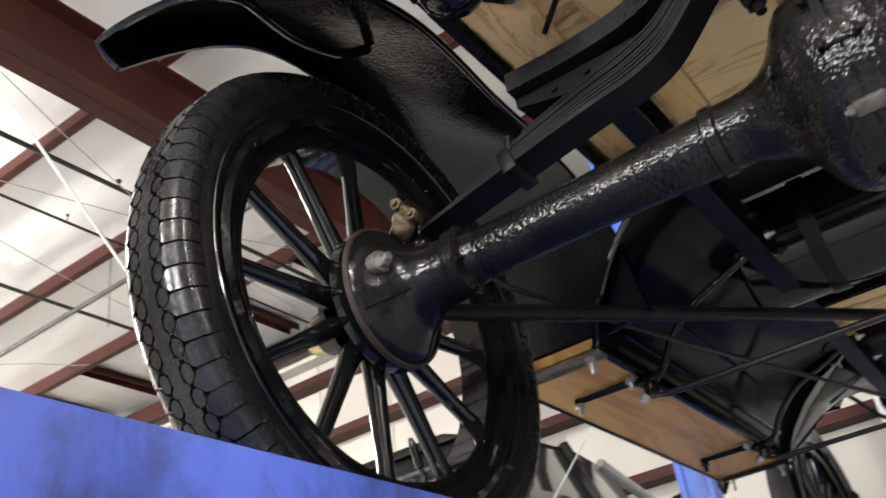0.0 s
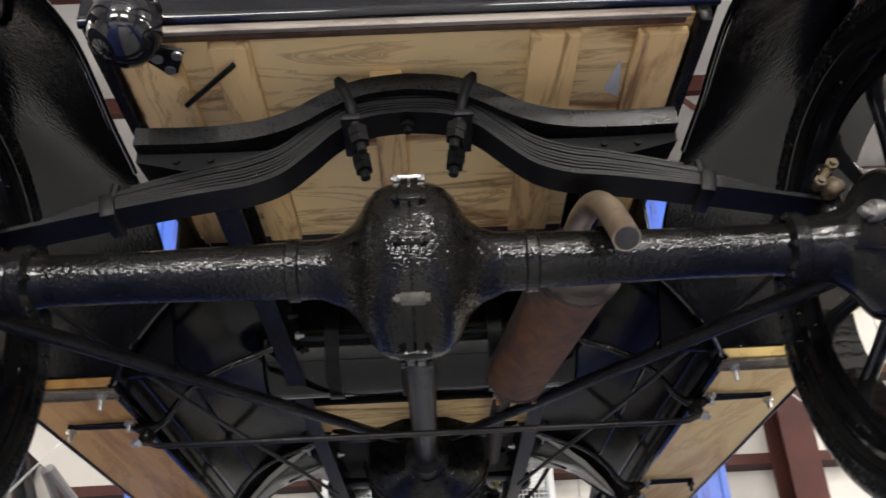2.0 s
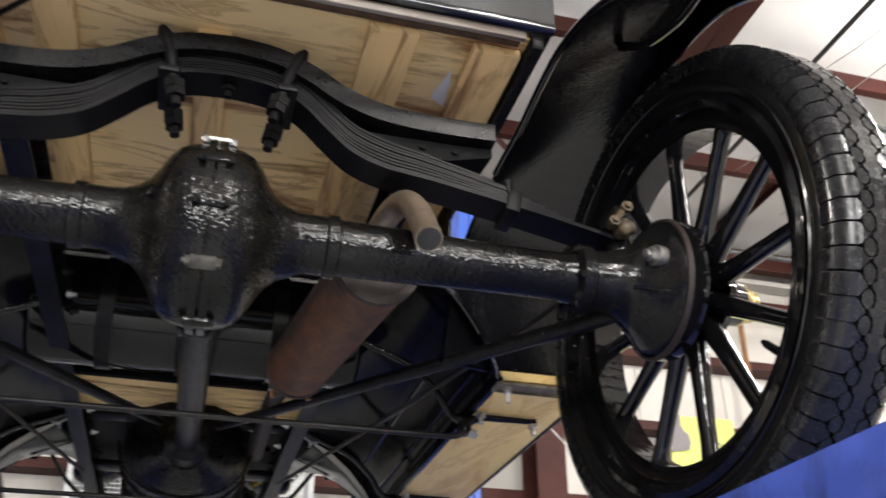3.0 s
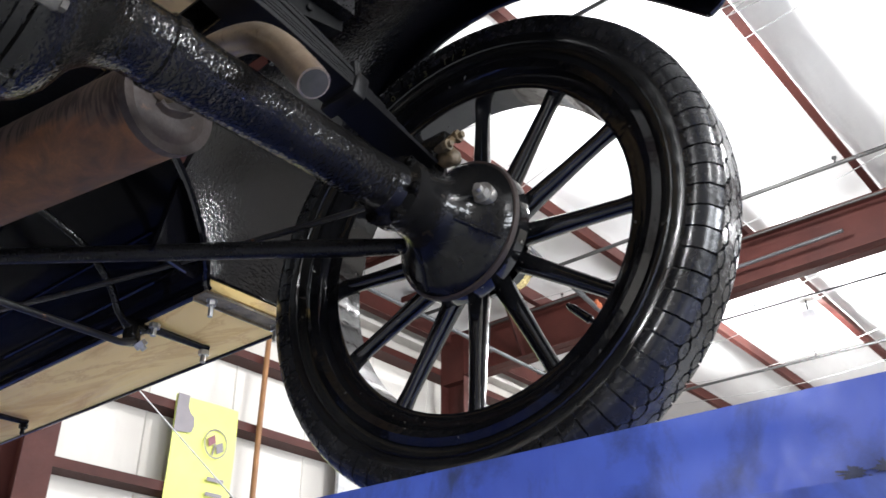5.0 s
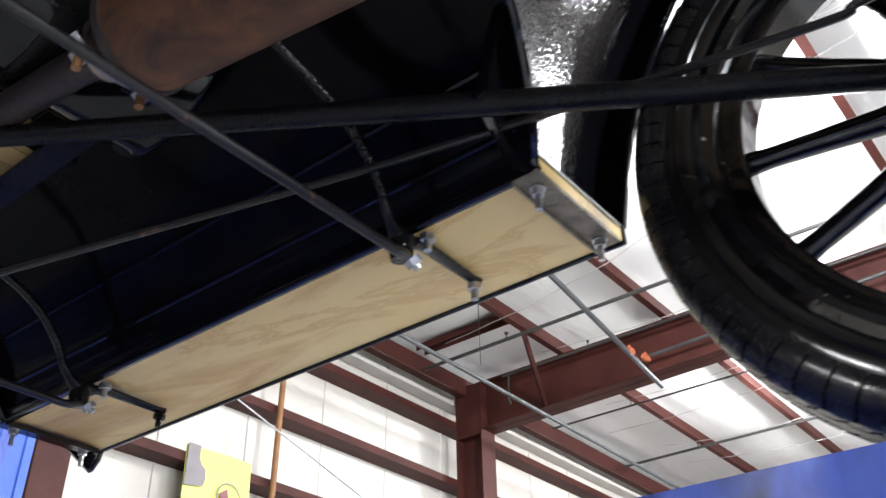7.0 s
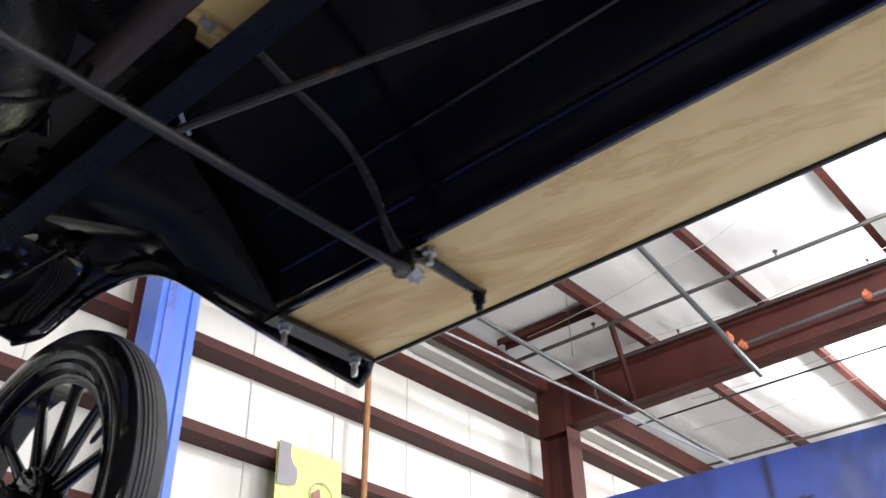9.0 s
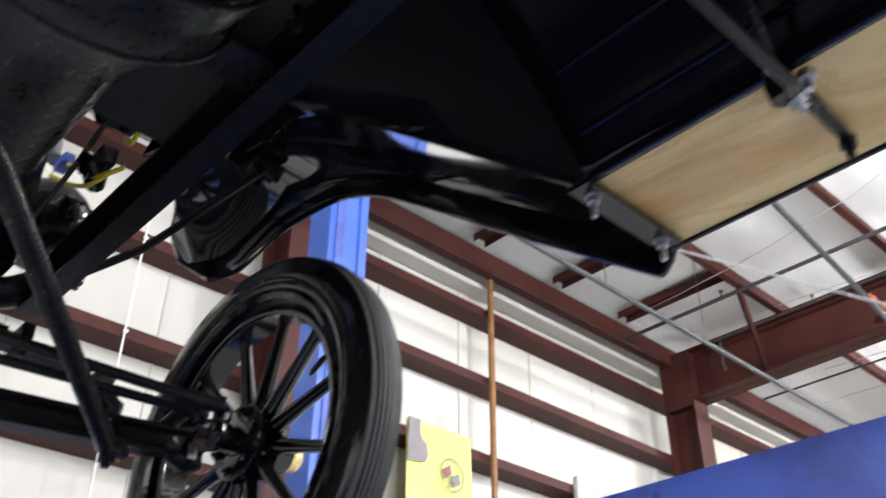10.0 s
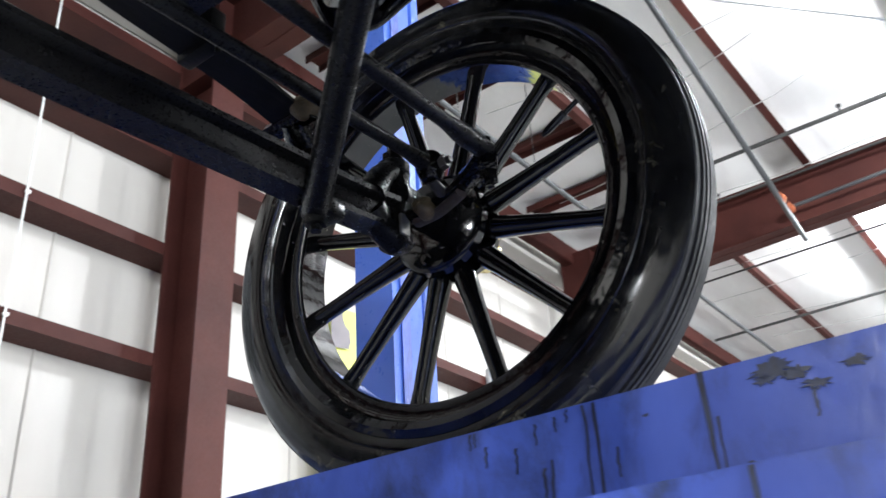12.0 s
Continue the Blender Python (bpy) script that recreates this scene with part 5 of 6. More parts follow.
FARCH = [(0, 0.452), (0.05, 0.445), (0.12, 0.432), (0.18, 0.426), (0.25, 0.421), (0.33, 0.413), (0.4, 0.4)]
bm = B()
strip(bm, arch_line(FARCH, 0.4, 0, YF - 0.01), [(-0.024, 0), (0.024, 0), (0.024, 0.006), (-0.024, 0.006)], (0, 1, 0))
fs = part("front_spring", bm, SPRINGPAINT, car, "black transverse front leaf spring")
for i in range(1, 7):
    bm = B()
    strip(bm, arch_line(FARCH, 0.39 - 0.05 * i, 0.006 * i, YF - 0.01 + 0.0006 * (i % 2)), [(-0.0235, 0.0006), (0.0235, 0.0006), (0.0235, 0.0056), (-0.0235, 0.0056)], (0, 1, 0))
    part("spring_leaf", bm, SPRINGPAINT, fs)
for s in (-1, 1):
    bm = B()
    box(bm, (s * 0.262, YF - 0.01, 0.437), (0.02, 0.058, 0.05), 0.003)
    bolt(bm, V(s * 0.262, YF - 0.041, 0.42), (0, 0, -1), 0.008, 0.01, 0.01)
    part("spring_clip", bm, SPRINGPAINT, fs)

# ---- engine and pan
bm = B()
loops = []
for y, w, dep, z in ((1.33, 0.06, 0.05, 0.475), (1.4, 0.13, 0.1, 0.49), (1.52, 0.17, 0.135, 0.52), (1.7, 0.175, 0.14, 0.53), (1.8, 0.16, 0.12, 0.53), (1.88, 0.12, 0.085, 0.52), (2.1, 0.115, 0.085, 0.52), (2.35, 0.11, 0.08, 0.52), (2.42, 0.07, 0.05, 0.53)):
    loops.append([V(w * math.cos(a), y, z - dep * math.sin(a)) for a in [math.pi * k / 14 for k in range(15)]] + [V(-w, y, 0.68), V(w, y, 0.68)])
rings(bm, loops)
pan = part("engine_pan", bm, PANPAINT, car, "oily black pressed steel engine pan")
for y in (1.46, 1.56, 1.66, 1.76):
    bm = B()
    tube(bm, [V(0.178 * math.cos(a), y, 0.527 - 0.143 * math.sin(a)) for a in [math.pi * k / 16 for k in range(17)]], 0.004, 8)
    part("pan_rib", bm, PANPAINT, pan)
for s in (-1, 1):
    bm = B()
    box(bm, (s * 0.2, 1.85, 0.565), (0.15, 0.07, 0.02), 0.004)
    part("pan_arm", bm, CHASSIS, pan)
for s in (-1, 1):
    bm = B()
    box(bm, (s * 0.195, 1.83, 0.625), (0.19, 0.6, 0.008), 0.002)
    part("dust_shield", bm, DARK, pan, "dark sheet metal dust shield")
    # Sheet apron from the frame rail up to the front fender.
    bm = B()
    loops = []
    for y, zi, xo, zo in ((1.575, 0.637, 0.565, 0.397), (1.723, 0.6, 0.5, 0.505), (1.913, 0.605, 0.424, 0.648), (2.063, 0.61, 0.364, 0.765), (2.195, 0.66, 0.348, 0.861), (2.3, 0.72, 0.347, 0.91)):
        a, c = V(s * 0.306, y, zi), V(s * xo, y, zo)
        mid = (a + c) / 2 + V(s * 0.03, 0, -0.01)
        loops.append([a, mid, c, c + V(0, 0, 0.004), mid + V(0, 0, 0.004), a + V(0, 0, 0.004)])
    rings(bm, loops)
    part("front_apron", bm, APRON, car, "glossy black sheet apron inside the front fender")
bm = B()
box(bm, (0, 2.1, 0.78), (0.26, 0.56, 0.3), 0.02)
eng = part("engine_block", bm, CHASSIS, car, "dark engine block above the pan")
bm = B()
box(bm, (0, 2.6, 0.83), (0.46, 0.1, 0.5), 0.02)
part("radiator", bm, ENAMEL, car, "black radiator shell")
bm = B()
tube(bm, smooth_path([V(-0.285, 2.6, 0.59), V(-0.22, 2.61, 0.55), V(-0.1, 2.62, 0.54), V(0, 2.62, 0.56), V(0.1, 2.62, 0.54), V(0.22, 2.61, 0.55), V(0.285, 2.6, 0.59)], 5), 0.035, 12, 0.8)
part("front_cross_member", bm, CHASSIS, frame_ob)
for pts in ([V(0.25, 2.5, 0.79), V(0.25, 2.44, 0.745), V(0.25, 2.37, 0.69), V(0.255, 2.31, 0.66), V(0.27, 2.27, 0.66)], [V(0.235, 2.54, 0.78), V(0.25, 2.48, 0.735), V(0.25, 2.41, 0.69), V(0.25, 2.35, 0.66), V(0.262, 2.29, 0.66)], [V(0.25, 2.24, 0.69), V(0.25, 2.205, 0.66), V(0.25, 2.185, 0.68), V(0.25, 2.17, 0.74), V(0.22, 2.12, 0.8)]):
    bm = B()
    tube(bm, smooth_path(pts, 6), 0.0042, 6)
    part("ignition_wire", bm, YWIRE, eng, "loose yellow wire")
bm = B()
box(bm, (0.25, 2.53, 0.81), (0.022, 0.05, 0.022), 0.004)
part("wire_connector", bm, BLUE, eng, "blue wire connector")
bm = B()
tube(bm, [V(0.24, 2.56, 0.83), V(0.24, 2.6, 0.87), V(0.25, 2.62, 0.93)], [0.014, 0.018, 0.009], 10)
part("water_fitting", bm, STEEL, eng, "worn steel hose fitting")
bm = B()
tube(bm, smooth_path([V(0.2, 2.5, 0.6), V(0.215, 2.4, 0.66), V(0.23, 2.3, 0.74), V(0.23, 2.1, 0.82)], 5), 0.005, 8)
part("fuel_line", bm, ROD, eng, "thin brown metal line")
rng = random.Random(8)
for k in range(16):
    x, y, z, r = rng.uniform(0.13, 0.26), 1.66 + 0.055 * k, rng.uniform(0.62, 0.78), rng.uniform(0.012, 0.03)
    bm = B()
    if k % 3 == 0:
        box(bm, (x, y, z), (r * 2, r * 2.6, r * 2), 0.005)
        bolt(bm, V(x, y, z - r), (0, 0, -1), 0.008, 0.01, 0.008)
    else:
        tube(bm, [V(x, y - r, z), V(x, y - r * 0.6, z - 0.01), V(x + 0.02, y + r, z - 0.014)], [r * 0.6, r, r * 0.7], 10)
        bolt(bm, V(x, y, z - r - 0.005), (0.3, 0, -1), 0.007, 0.012)
    part("engine_fitting", bm, (CHASSIS, ENAMEL, AXLEPAINT)[k % 3], eng)
for s in (-1, 1):
    bm = B()
    lathe(bm, [(2.54, 0.0), (2.54, 0.026), (2.55, 0.034), (2.6, 0.036), (2.61, 0.04), (2.625, 0.04), (2.63, 0.034), (2.63, 0.0)], 24, "Y", (s * 0.375, 0, 0.745))
    hn = part("horn", bm, ENAMEL, car, "small glossy black horn with bright rim")
    bm = B()
    lathe(bm, [(2.612, 0.0395), (2.612, 0.042), (2.622, 0.042), (2.622, 0.0395)], 24, "Y", (s * 0.375, 0, 0.745), closed=True)
    part("horn_rim", bm, STEEL, hn, "bright rim")
    bm = B()
    tube(bm, [V(s * 0.345, 2.58, 0.71), V(s * 0.34, 2.58, 0.665), V(s * 0.34, 2.58, 0.62)], [0.011, 0.012, 0.016], 10)
    bolt(bm, V(s * 0.342, 2.58, 0.62), (0, 0, -1), 0.013, 0.012, 0.012)
    part("horn_bracket", bm, CHASSIS, hn)
for s in (-1, 1):
    bm = B()
    lathe(bm, [(2.74, 0.0), (2.75, 0.05), (2.79, 0.085), (2.85, 0.1), (2.875, 0.105), (2.885, 0.1), (2.885, 0.0)], 28, "Y", (s * 0.33, 0, 0.87))
    hl = part("headlamp", bm, ENAMEL, car, "glossy black headlamp bucket")
    bm = B()
    tube(bm, [V(s * 0.3, 2.62, 0.58), V(s * 0.31, 2.7, 0.62), V(s * 0.33, 2.8, 0.77)], 0.012, 8)
    part("headlamp_post", bm, ENAMEL, hl)
    bm = B()
    tube(bm, [V(s * 0.29, 2.56, 0.57), V(s * 0.42, 2.5, 0.68), V(s * 0.6, 2.42, 0.915)], 0.0085, 8)
    part("fender_iron", bm, CHASSIS, car, "black steel fender iron")


# ---------------------------------------------------------------- the lift
lift = thing("four_post_lift", (0.05, 1.3, FLOOR), "blue painted four-post car lift, raised", "car lift")
RXI = {1: 0.5435, -1: -0.452}
SKEW = {1: -0.022, -1: 0.006}    # the runways stand a little askew under the car


def skewed(bm, s):
    for v in bm.verts:
        v.co.x += SKEW[s] * v.co.y
    return bm


for s in (-1, 1):
    xi = RXI[s]
    xo = xi + s * 0.47
    bm = B()
    sec = [(xi, 0.0), (xo, 0.0), (xo, -0.16), (xo - s * 0.05, -0.16), (xo - s * 0.05, -0.155), (xo - s * 0.006, -0.155), (xo - s * 0.006, -0.006), (xi + s * 0.006, -0.006), (xi + s * 0.006, -0.115), (xi, -0.115)]
    rings(bm, [[V(x, y, z) for x, z in sec] for y in (-1.9, 3.5)])
    rw = part("runway", skewed(bm, s), BLUE, lift, "scuffed blue steel runway with oil stains")
    bm = B()
    sec = [(xi + s * 0.004, -0.1), (xi - s * 0.075, -0.1), (xi - s * 0.075, -0.175), (xi - s * 0.067, -0.175), (xi - s * 0.067, -0.108), (xi + s * 0.004, -0.108)]
    rings(bm, [[V(x, y, z) for x, z in sec] for y in (-1.85, 3.45)])
    part("inner_ledge", skewed(bm, s), BLUE, rw, "blue jack rail ledge")
    bm = B()
    box(bm, (xi - s * 0.07, 0.8, -0.178), (0.02, 5.2, 0.006))
    part("rail_strip", skewed(bm, s), STEEL, rw, "bare worn steel jack rail")
for s in (-1, 1):
    for y in (3.07, -1.62):
        x = 1.285 if s > 0 else -1.31
        bm = B()
        h = 2.7
        sec = [(-0.075, -0.02), (0.03, -0.02), (0.034, -0.012), (0.042, -0.012), (0.046, -0.02), (0.075, -0.02), (0.075, 0.09), (0.068, 0.09), (0.068, -0.006), (-0.068, -0.006), (-0.068, 0.09), (-0.075, 0.09)]
        rings(bm, [[V(x + s * a, y + (b if y > 0 else -b), z) for a, b in sec] for z in (FLOOR, h)])
        post = part("post", bm, BLUEPOST, lift, "tall blue folded steel post")
        bm = B()
        box(bm, (x, y + (0.04 if y > 0 else -0.04), FLOOR + 0.008), (0.3, 0.3, 0.016), 0.003)
        part("base_plate", bm, BLUEPOST, post)
        bm = B()
        box(bm, (x - s * 0.035, y - (0.022 if y > 0 else -0.022), (FLOOR + h) / 2), (0.03, 0.006, h - FLOOR - 0.1))
        part("lock_ladder", bm, BLUE, post)
for y in (3.28, -1.8):
    bm = B()
    box(bm, (-0.012, y, -0.2), (2.48, 0.13, 0.14), 0.008)
    part("cross_beam", bm, BLUE, lift, "blue steel cross beam")

# Stains, drips and welds on the inner faces of the runways.
rng = random.Random(5)
for s in (-1, 1):
    xi = RXI[s] - s * 0.0008
    rw = [o for o in lift.children if o.name.startswith("runway")][0 if s < 0 else 1]
    drips = [(2.238, 0.002, 0.098, 0.0016), (2.228, 0.002, 0.096, 0.0022), (2.126, 0.0, 0.098, 0.0026), (2.118, 0.04, 0.058, 0.0014), (2.289, 0.008, 0.02, 0.0013), (2.268, 0.006, 0.014, 0.0014), (2.345, 0.018, 0.02, 0.0016),
             (2.312, 0.026, 0.024, 0.0016), (2.284, 0.05, 0.03, 0.0016), (2.276, 0.044, 0.04, 0.0015), (2.211, 0.046, 0.026, 0.0016), (2.362, 0.002, 0.016, 0.0013), (2.357, 0.002, 0.014, 0.0013), (2.256, 0.002, 0.012, 0.001), (2.04, 0.036, 0.022, 0.0018),
             (0.92, 0.0, 0.098, 0.002), (1.5, 0.01, 0.03, 0.0012), (-0.5, 0.078, 0.02, 0.002), (-0.512, 0.08, 0.018, 0.0015), (-0.53, 0.078, 0.02, 0.0018), (-0.545, 0.076, 0.022, 0.0018), (-0.56, 0.08, 0.02, 0.0014)]
    for y, z0, h, w in drips:
        bm = B()
        n = 7
        left, right = [], []
        for i in range(n):
            t = i / (n - 1)
            c = y + rng.uniform(-0.0012, 0.0012)
            q = w * (1 - 0.45 * t) * rng.uniform(0.7, 1.25)
            left.append((c - q, -z0 - h * t))
            right.append((c + q, -z0 - h * t))
        rings(bm, [[V(xi, *a), V(xi, *b), V(xi - s * 0.0005, *b), V(xi - s * 0.0005, *a)] for a, b in zip(left, right)])
        part("oil_drip", skewed(bm, s), STAIN, rw)
    spots = [(2.066, -0.012, 0.02), (2.05, -0.02, 0.014), (2.036, -0.032, 0.011), (2.075, -0.02, 0.01), (2.004, -0.022, 0.0115), (2.18, -0.025, 0.004), (0.9, -0.04, 0.01), (-0.5, -0.077, 0.014), (-0.525, -0.076, 0.014), (-0.552, -0.077, 0.013)]
    for y, z, r in spots:
        bm = B()
        pts = []
        for k in range(34):
            a = 2 * math.pi * k / 34
            q = r * (0.5 + 1.1 * abs(noise.noise((math.cos(a) * 3 + y * 9, math.sin(a) * 3, z * 40))) + rng.uniform(-0.16, 0.16))
            pts.append((y + q * 1.0 * math.cos(a), max(min(z + q * 0.5 * math.sin(a), -0.001), -0.099)))
        rings(bm, [[V(x, yy, zz) for yy, zz in pts] for x in (xi, xi - s * 0.0005)])
        part("oil_stain", skewed(bm, s), STAIN, rw)
    bm = B()
    box(bm, (RXI[s] - s * 0.0765, 2.075, -0.137), (0.003, 0.004, 0.07))
    box(bm, (RXI[s] - s * 0.036, 2.075, -0.0995), (0.078, 0.0035, 0.002))
    part("weld_seam", skewed(bm, s), STAIN, rw)
# White safety cords from the front posts down to the runway ends.
for s, x in ((1, 1.3), (-1, -1.22)):
    bm = B()
    tube(bm, [V(x, 3.03, 1.665), V(x, 0.72, -0.13)], 0.0022, 8)
    c = solid("lift_cord", bm, WHITECORD, "taut white cord from lift post to runway", "cord", "lift cords")
bm = B()
tube(bm, [V(-1.3, -1.56, 2.25), V(-1.38, 0.88, 0.02)], 0.0035, 8)
solid("lift_cord", bm, WHITECORD, "taut white cord from lift post to runway", "cord", "lift cords")


# ---------------------------------------------------------------- things in the hall
# High-bay lamps that hang from the roof; the last is an added, unseen one.
for lx, ly, watts in LAMPS:
    hb = thing("high_bay_lamp", (lx, ly, ROOF - 0.05), "hanging high-bay lamp with a glowing clear reflector", "ceiling lamp", "high-bay lamps")
    bm = B()
    lathe(bm, [(LAMP_Z + 0.3, 0.0), (LAMP_Z + 0.3, 0.08), (LAMP_Z + 0.12, 0.1), (LAMP_Z + 0.06, 0.09), (LAMP_Z + 0.06, 0.0)], 24, "Z", (lx, ly, 0))
    part("housing", bm, CAGE, hb, "grey ballast housing")
    bm = B()
    tube(bm, [V(lx, ly, LAMP_Z + 0.29), V(lx, ly, ROOF - 0.05)], 0.012, 8)
    part("hanger", bm, PIPEBLACK, hb)
    bm = B()
    lathe(bm, [(LAMP_Z + 0.05, 0.0), (LAMP_Z + 0.05, 0.09), (LAMP_Z - 0.02, 0.15), (LAMP_Z - 0.07, 0.15), (LAMP_Z - 0.09, 0.0)], 20, "Z", (lx, ly, 0))
    part("bulb", bm, LAMPGLOW, hb, "glowing lamp bulb")

# Sprinkler main, branch pipes and conduits under the roof.
def pipe(name, pts, r, mat, label, category="pipe"):
    bm = B()
    tube(bm, pts, r, 10)
    return solid(name, bm, mat, label, category, kind="structure")


for x, ya, yb, r in ((6.86, 5.85, -10.7, 0.02), (7.56, 5.3, -10.7, 0.014), (3.93, 5.0, -10.7, 0.018), (-4.98, 5.7, -10.7, 0.02), (-5.62, 5.7, -10.7, 0.012), (-6.8, 5.7, -10.7, 0.018), (11.0, 5.7, -10.7, 0.018), (9.2, 5.7, -10.7, 0.012)):
    pipe("sprinkler_pipe", [V(x, ya, 4.12), V(x, yb, 4.14)], r, PIPEBLACK, "thin black sprinkler branch pipe")
    for k in range(9):
        y = ya - 1.1 - 1.9 * k
        if y > yb:
            bm = B()
            tube(bm, [V(x, y, 4.12), V(x, y, 4.19)], r * 0.45, 6)
            tube(bm, [V(x, y, 4.185), V(x, y, 4.2)], r * 1.1, 8)
            solid("sprinkler_head", bm, PIPEBLACK, "small upright sprinkler head on its pipe", "sprinkler", "sprinkler heads")
pipe("conduit", [V(2.95, 4.8, 3.56), V(18, 4.8, 3.5)], 0.022, ALU, "grey metal electrical conduit")
pipe("conduit", [V(2.95, 3.36, 4.2), V(7.9, 3.6, 3.62)], 0.026, ALU, "grey metal electrical conduit")
pipe("conduit", [V(7.62, 3.6, 3.84), V(7.6, 1.2, 3.9)], 0.018, ALU, "grey metal electrical conduit")
pipe("conduit", [V(-12, 3.55, 4.02), V(-4.1, 3.5, 4.02)], 0.024, ALU, "grey metal electrical conduit")
pipe("conduit", [V(7.6, 5.25, 4.14), V(7.58, 5.25, 3.85), V(7.62, 5.25, 3.8)], 0.012, PIPEBLACK, "thin black drop pipe")
for x, y, z in ((7.2, 3.56, 3.73), (7.62, 3.6, 3.83), (7.6, 2.4, 3.88)):
    bm = B()
    tube(bm, [V(x - 0.05, y - 0.003, z + 0.006), V(x - 0.02, y, z), V(x + 0.02, y, z), V(x + 0.05, y + 0.003, z - 0.006)], [0.03, 0.042, 0.042, 0.03], 12)
    box(bm, (x, y, z + 0.04), (0.03, 0.02, 0.05), 0.004)
    solid("pipe_coupling", bm, ORANGE, "orange grooved coupling on a ceiling pipe", "pipe fitting", "pipe couplings")
# Bracing wires that sag under the roof.
rng = random.Random(11)
for k in range(16):
    x = 3.4 + 0.85 * k if k < 12 else -4.6 - 1.1 * (k - 12)
    ya, yb = 5.6 - rng.uniform(0, 0.8), 1.2 - rng.uniform(0, 1.5)
    dx = rng.uniform(-1.6, 1.6)
    pts = [V(x + dx * t, ya + (yb - ya) * t, 4.3 - 0.22 * math.sin(math.pi * t) * rng.uniform(0.9, 1.1)) for t in [i / 12 for i in range(13)]]
    pipe("ceiling_wire", pts, 0.004, CABLE, "thin sagging wire under the roof", "wire")
for x, y in ((4.02, 4.75), (6.2, 4.62), (5.1, 4.8), (-6.0, 3.4)):
    pipe("hanger_wire", [V(x, y, 4.4), V(x + 0.01, y, 3.55)], 0.004, PIPEBLACK, "thin hanger rod under the roof", "wire")
# Cable down the wall, clipped to the girts.
pipe("wall_cable", [V(1.81, 6.035, 4.3), V(1.812, 6.035, 0.0), V(1.82, 6.035, FLOOR)], 0.006, WHITECORD, "thin white cable clipped down the wall", "cable")
for z in (1.7, 2.41, 3.1):
    bm = B()
    box(bm, (1.815, 6.034, z), (0.03, 0.018, 0.02), 0.004)
    solid("cable_clip", bm, WHITECORD, "small white cable clip on a wall girt", "clip", "cable clips")
# Grey panel on the wall.
bm = B()
box(bm, (6.35, 6.02, 2.1), (0.62, 0.05, 0.84), 0.006)
solid("wall_panel", bm, CEMENTBOX, "scuffed grey sheet panel hung on the wall girts", "panel")

# Cooler cabinet with a wire guard.
cool = thing("cooler_cabinet", (0.1, 5.35, FLOOR), "tall grey cabinet with a square wire mesh guard", "cooler")
cx0, cx1, cy0, cy1, cz1, gz0 = -0.75, 0.85, 5.2, 5.85, 1.75, 0.82
cxm, cym = (cx0 + cx1) / 2, (cy0 + cy1) / 2
for c, d in (((cxm, cy1 - 0.02, (FLOOR + cz1) / 2), (cx1 - cx0, 0.04, cz1 - FLOOR)), ((cx0 + 0.02, cym - 0.02, (FLOOR + cz1) / 2), (0.04, cy1 - cy0 - 0.04, cz1 - FLOOR)), ((cx1 - 0.02, cym - 0.02, (FLOOR + cz1) / 2), (0.04, cy1 - cy0 - 0.04, cz1 - FLOOR)),
             ((cxm, cym - 0.02, cz1 - 0.02), (cx1 - cx0 - 0.08, cy1 - cy0 - 0.04, 0.04)), ((cxm, cy0 + 0.02, (FLOOR + gz0) / 2), (cx1 - cx0 - 0.08, 0.04, gz0 - FLOOR))):
    bm = B()
    box(bm, c, d, 0.004)
    part("case_panel", bm, CAGE, cool, "pale grey sheet metal panel")
bm = B()
box(bm, ((cx0 + cx1) / 2, cy1 - 0.06, (gz0 + cz1) / 2), (cx1 - cx0 - 0.1, 0.03, cz1 - gz0 - 0.06))
part("dark_pad", bm, DARK, cool, "dark pad behind the guard")
bm = B()
nx, nz = 54, 32
for i in range(nx):
    x = cx0 + 0.05 + (cx1 - cx0 - 0.1) * i / (nx - 1)
    box(bm, (x, cy0 + 0.01, (gz0 + cz1 - 0.04) / 2), (0.004, 0.004, cz1 - gz0 - 0.04))
for k in range(nz):
    z = gz0 + (cz1 - gz0 - 0.04) * k / (nz - 1)
    box(bm, ((cx0 + cx1) / 2, cy0 + 0.006, z), (cx1 - cx0 - 0.1, 0.004, 0.004))
part("wire_guard", bm, CAGE, cool, "square welded wire mesh guard")["kind"] = "stuff"
for pts in ([(0.62, 1.36), (0.79, 1.55), (0.79, 1.36)], [(0.5, 0.84), (0.53, 1.18), (0.72, 1.18), (0.66, 0.84)]):
    bm = B()
    rings(bm, [[V(x, y, z) for x, z in pts] for y in (cy0 + 0.05, cy0 + 0.054)])
    part("pad_scrap", bm, WHITECORD, cool, "pale torn scrap behind the guard")

# Dark car on the neighbouring lift.
pk = thing("parked_car", (-3.0, 4.45, FLOOR), "black modern car raised on the neighbouring lift", "car")
PX, PY = -3.0, 4.45
bm = B()
loops = []
for y, w, zt, zb in ((-2.1, 0.7, 1.05, 0.8), (-1.9, 0.86, 1.3, 0.55), (-1.0, 0.9, 1.33, 0.5), (0.4, 0.9, 1.3, 0.5), (0.8, 0.89, 1.26, 0.5), (1.15, 0.86, 1.14, 0.55), (1.38, 0.76, 0.98, 0.62), (1.46, 0.6, 0.85, 0.7)):
    loops.append([V(PX + a * w, PY + y, zb + (zt - zb) * b) for a, b in ((-0.9, 0), (-1, 0.15), (-1, 0.75), (-0.93, 0.97), (-0.5, 1.04), (0.5, 1.04), (0.93, 0.97), (1, 0.75), (1, 0.15), (0.9, 0))])
rings(bm, loops)
hull = part("body", bm, CARBLACK, pk, "glossy black bodywork")
bm = B()
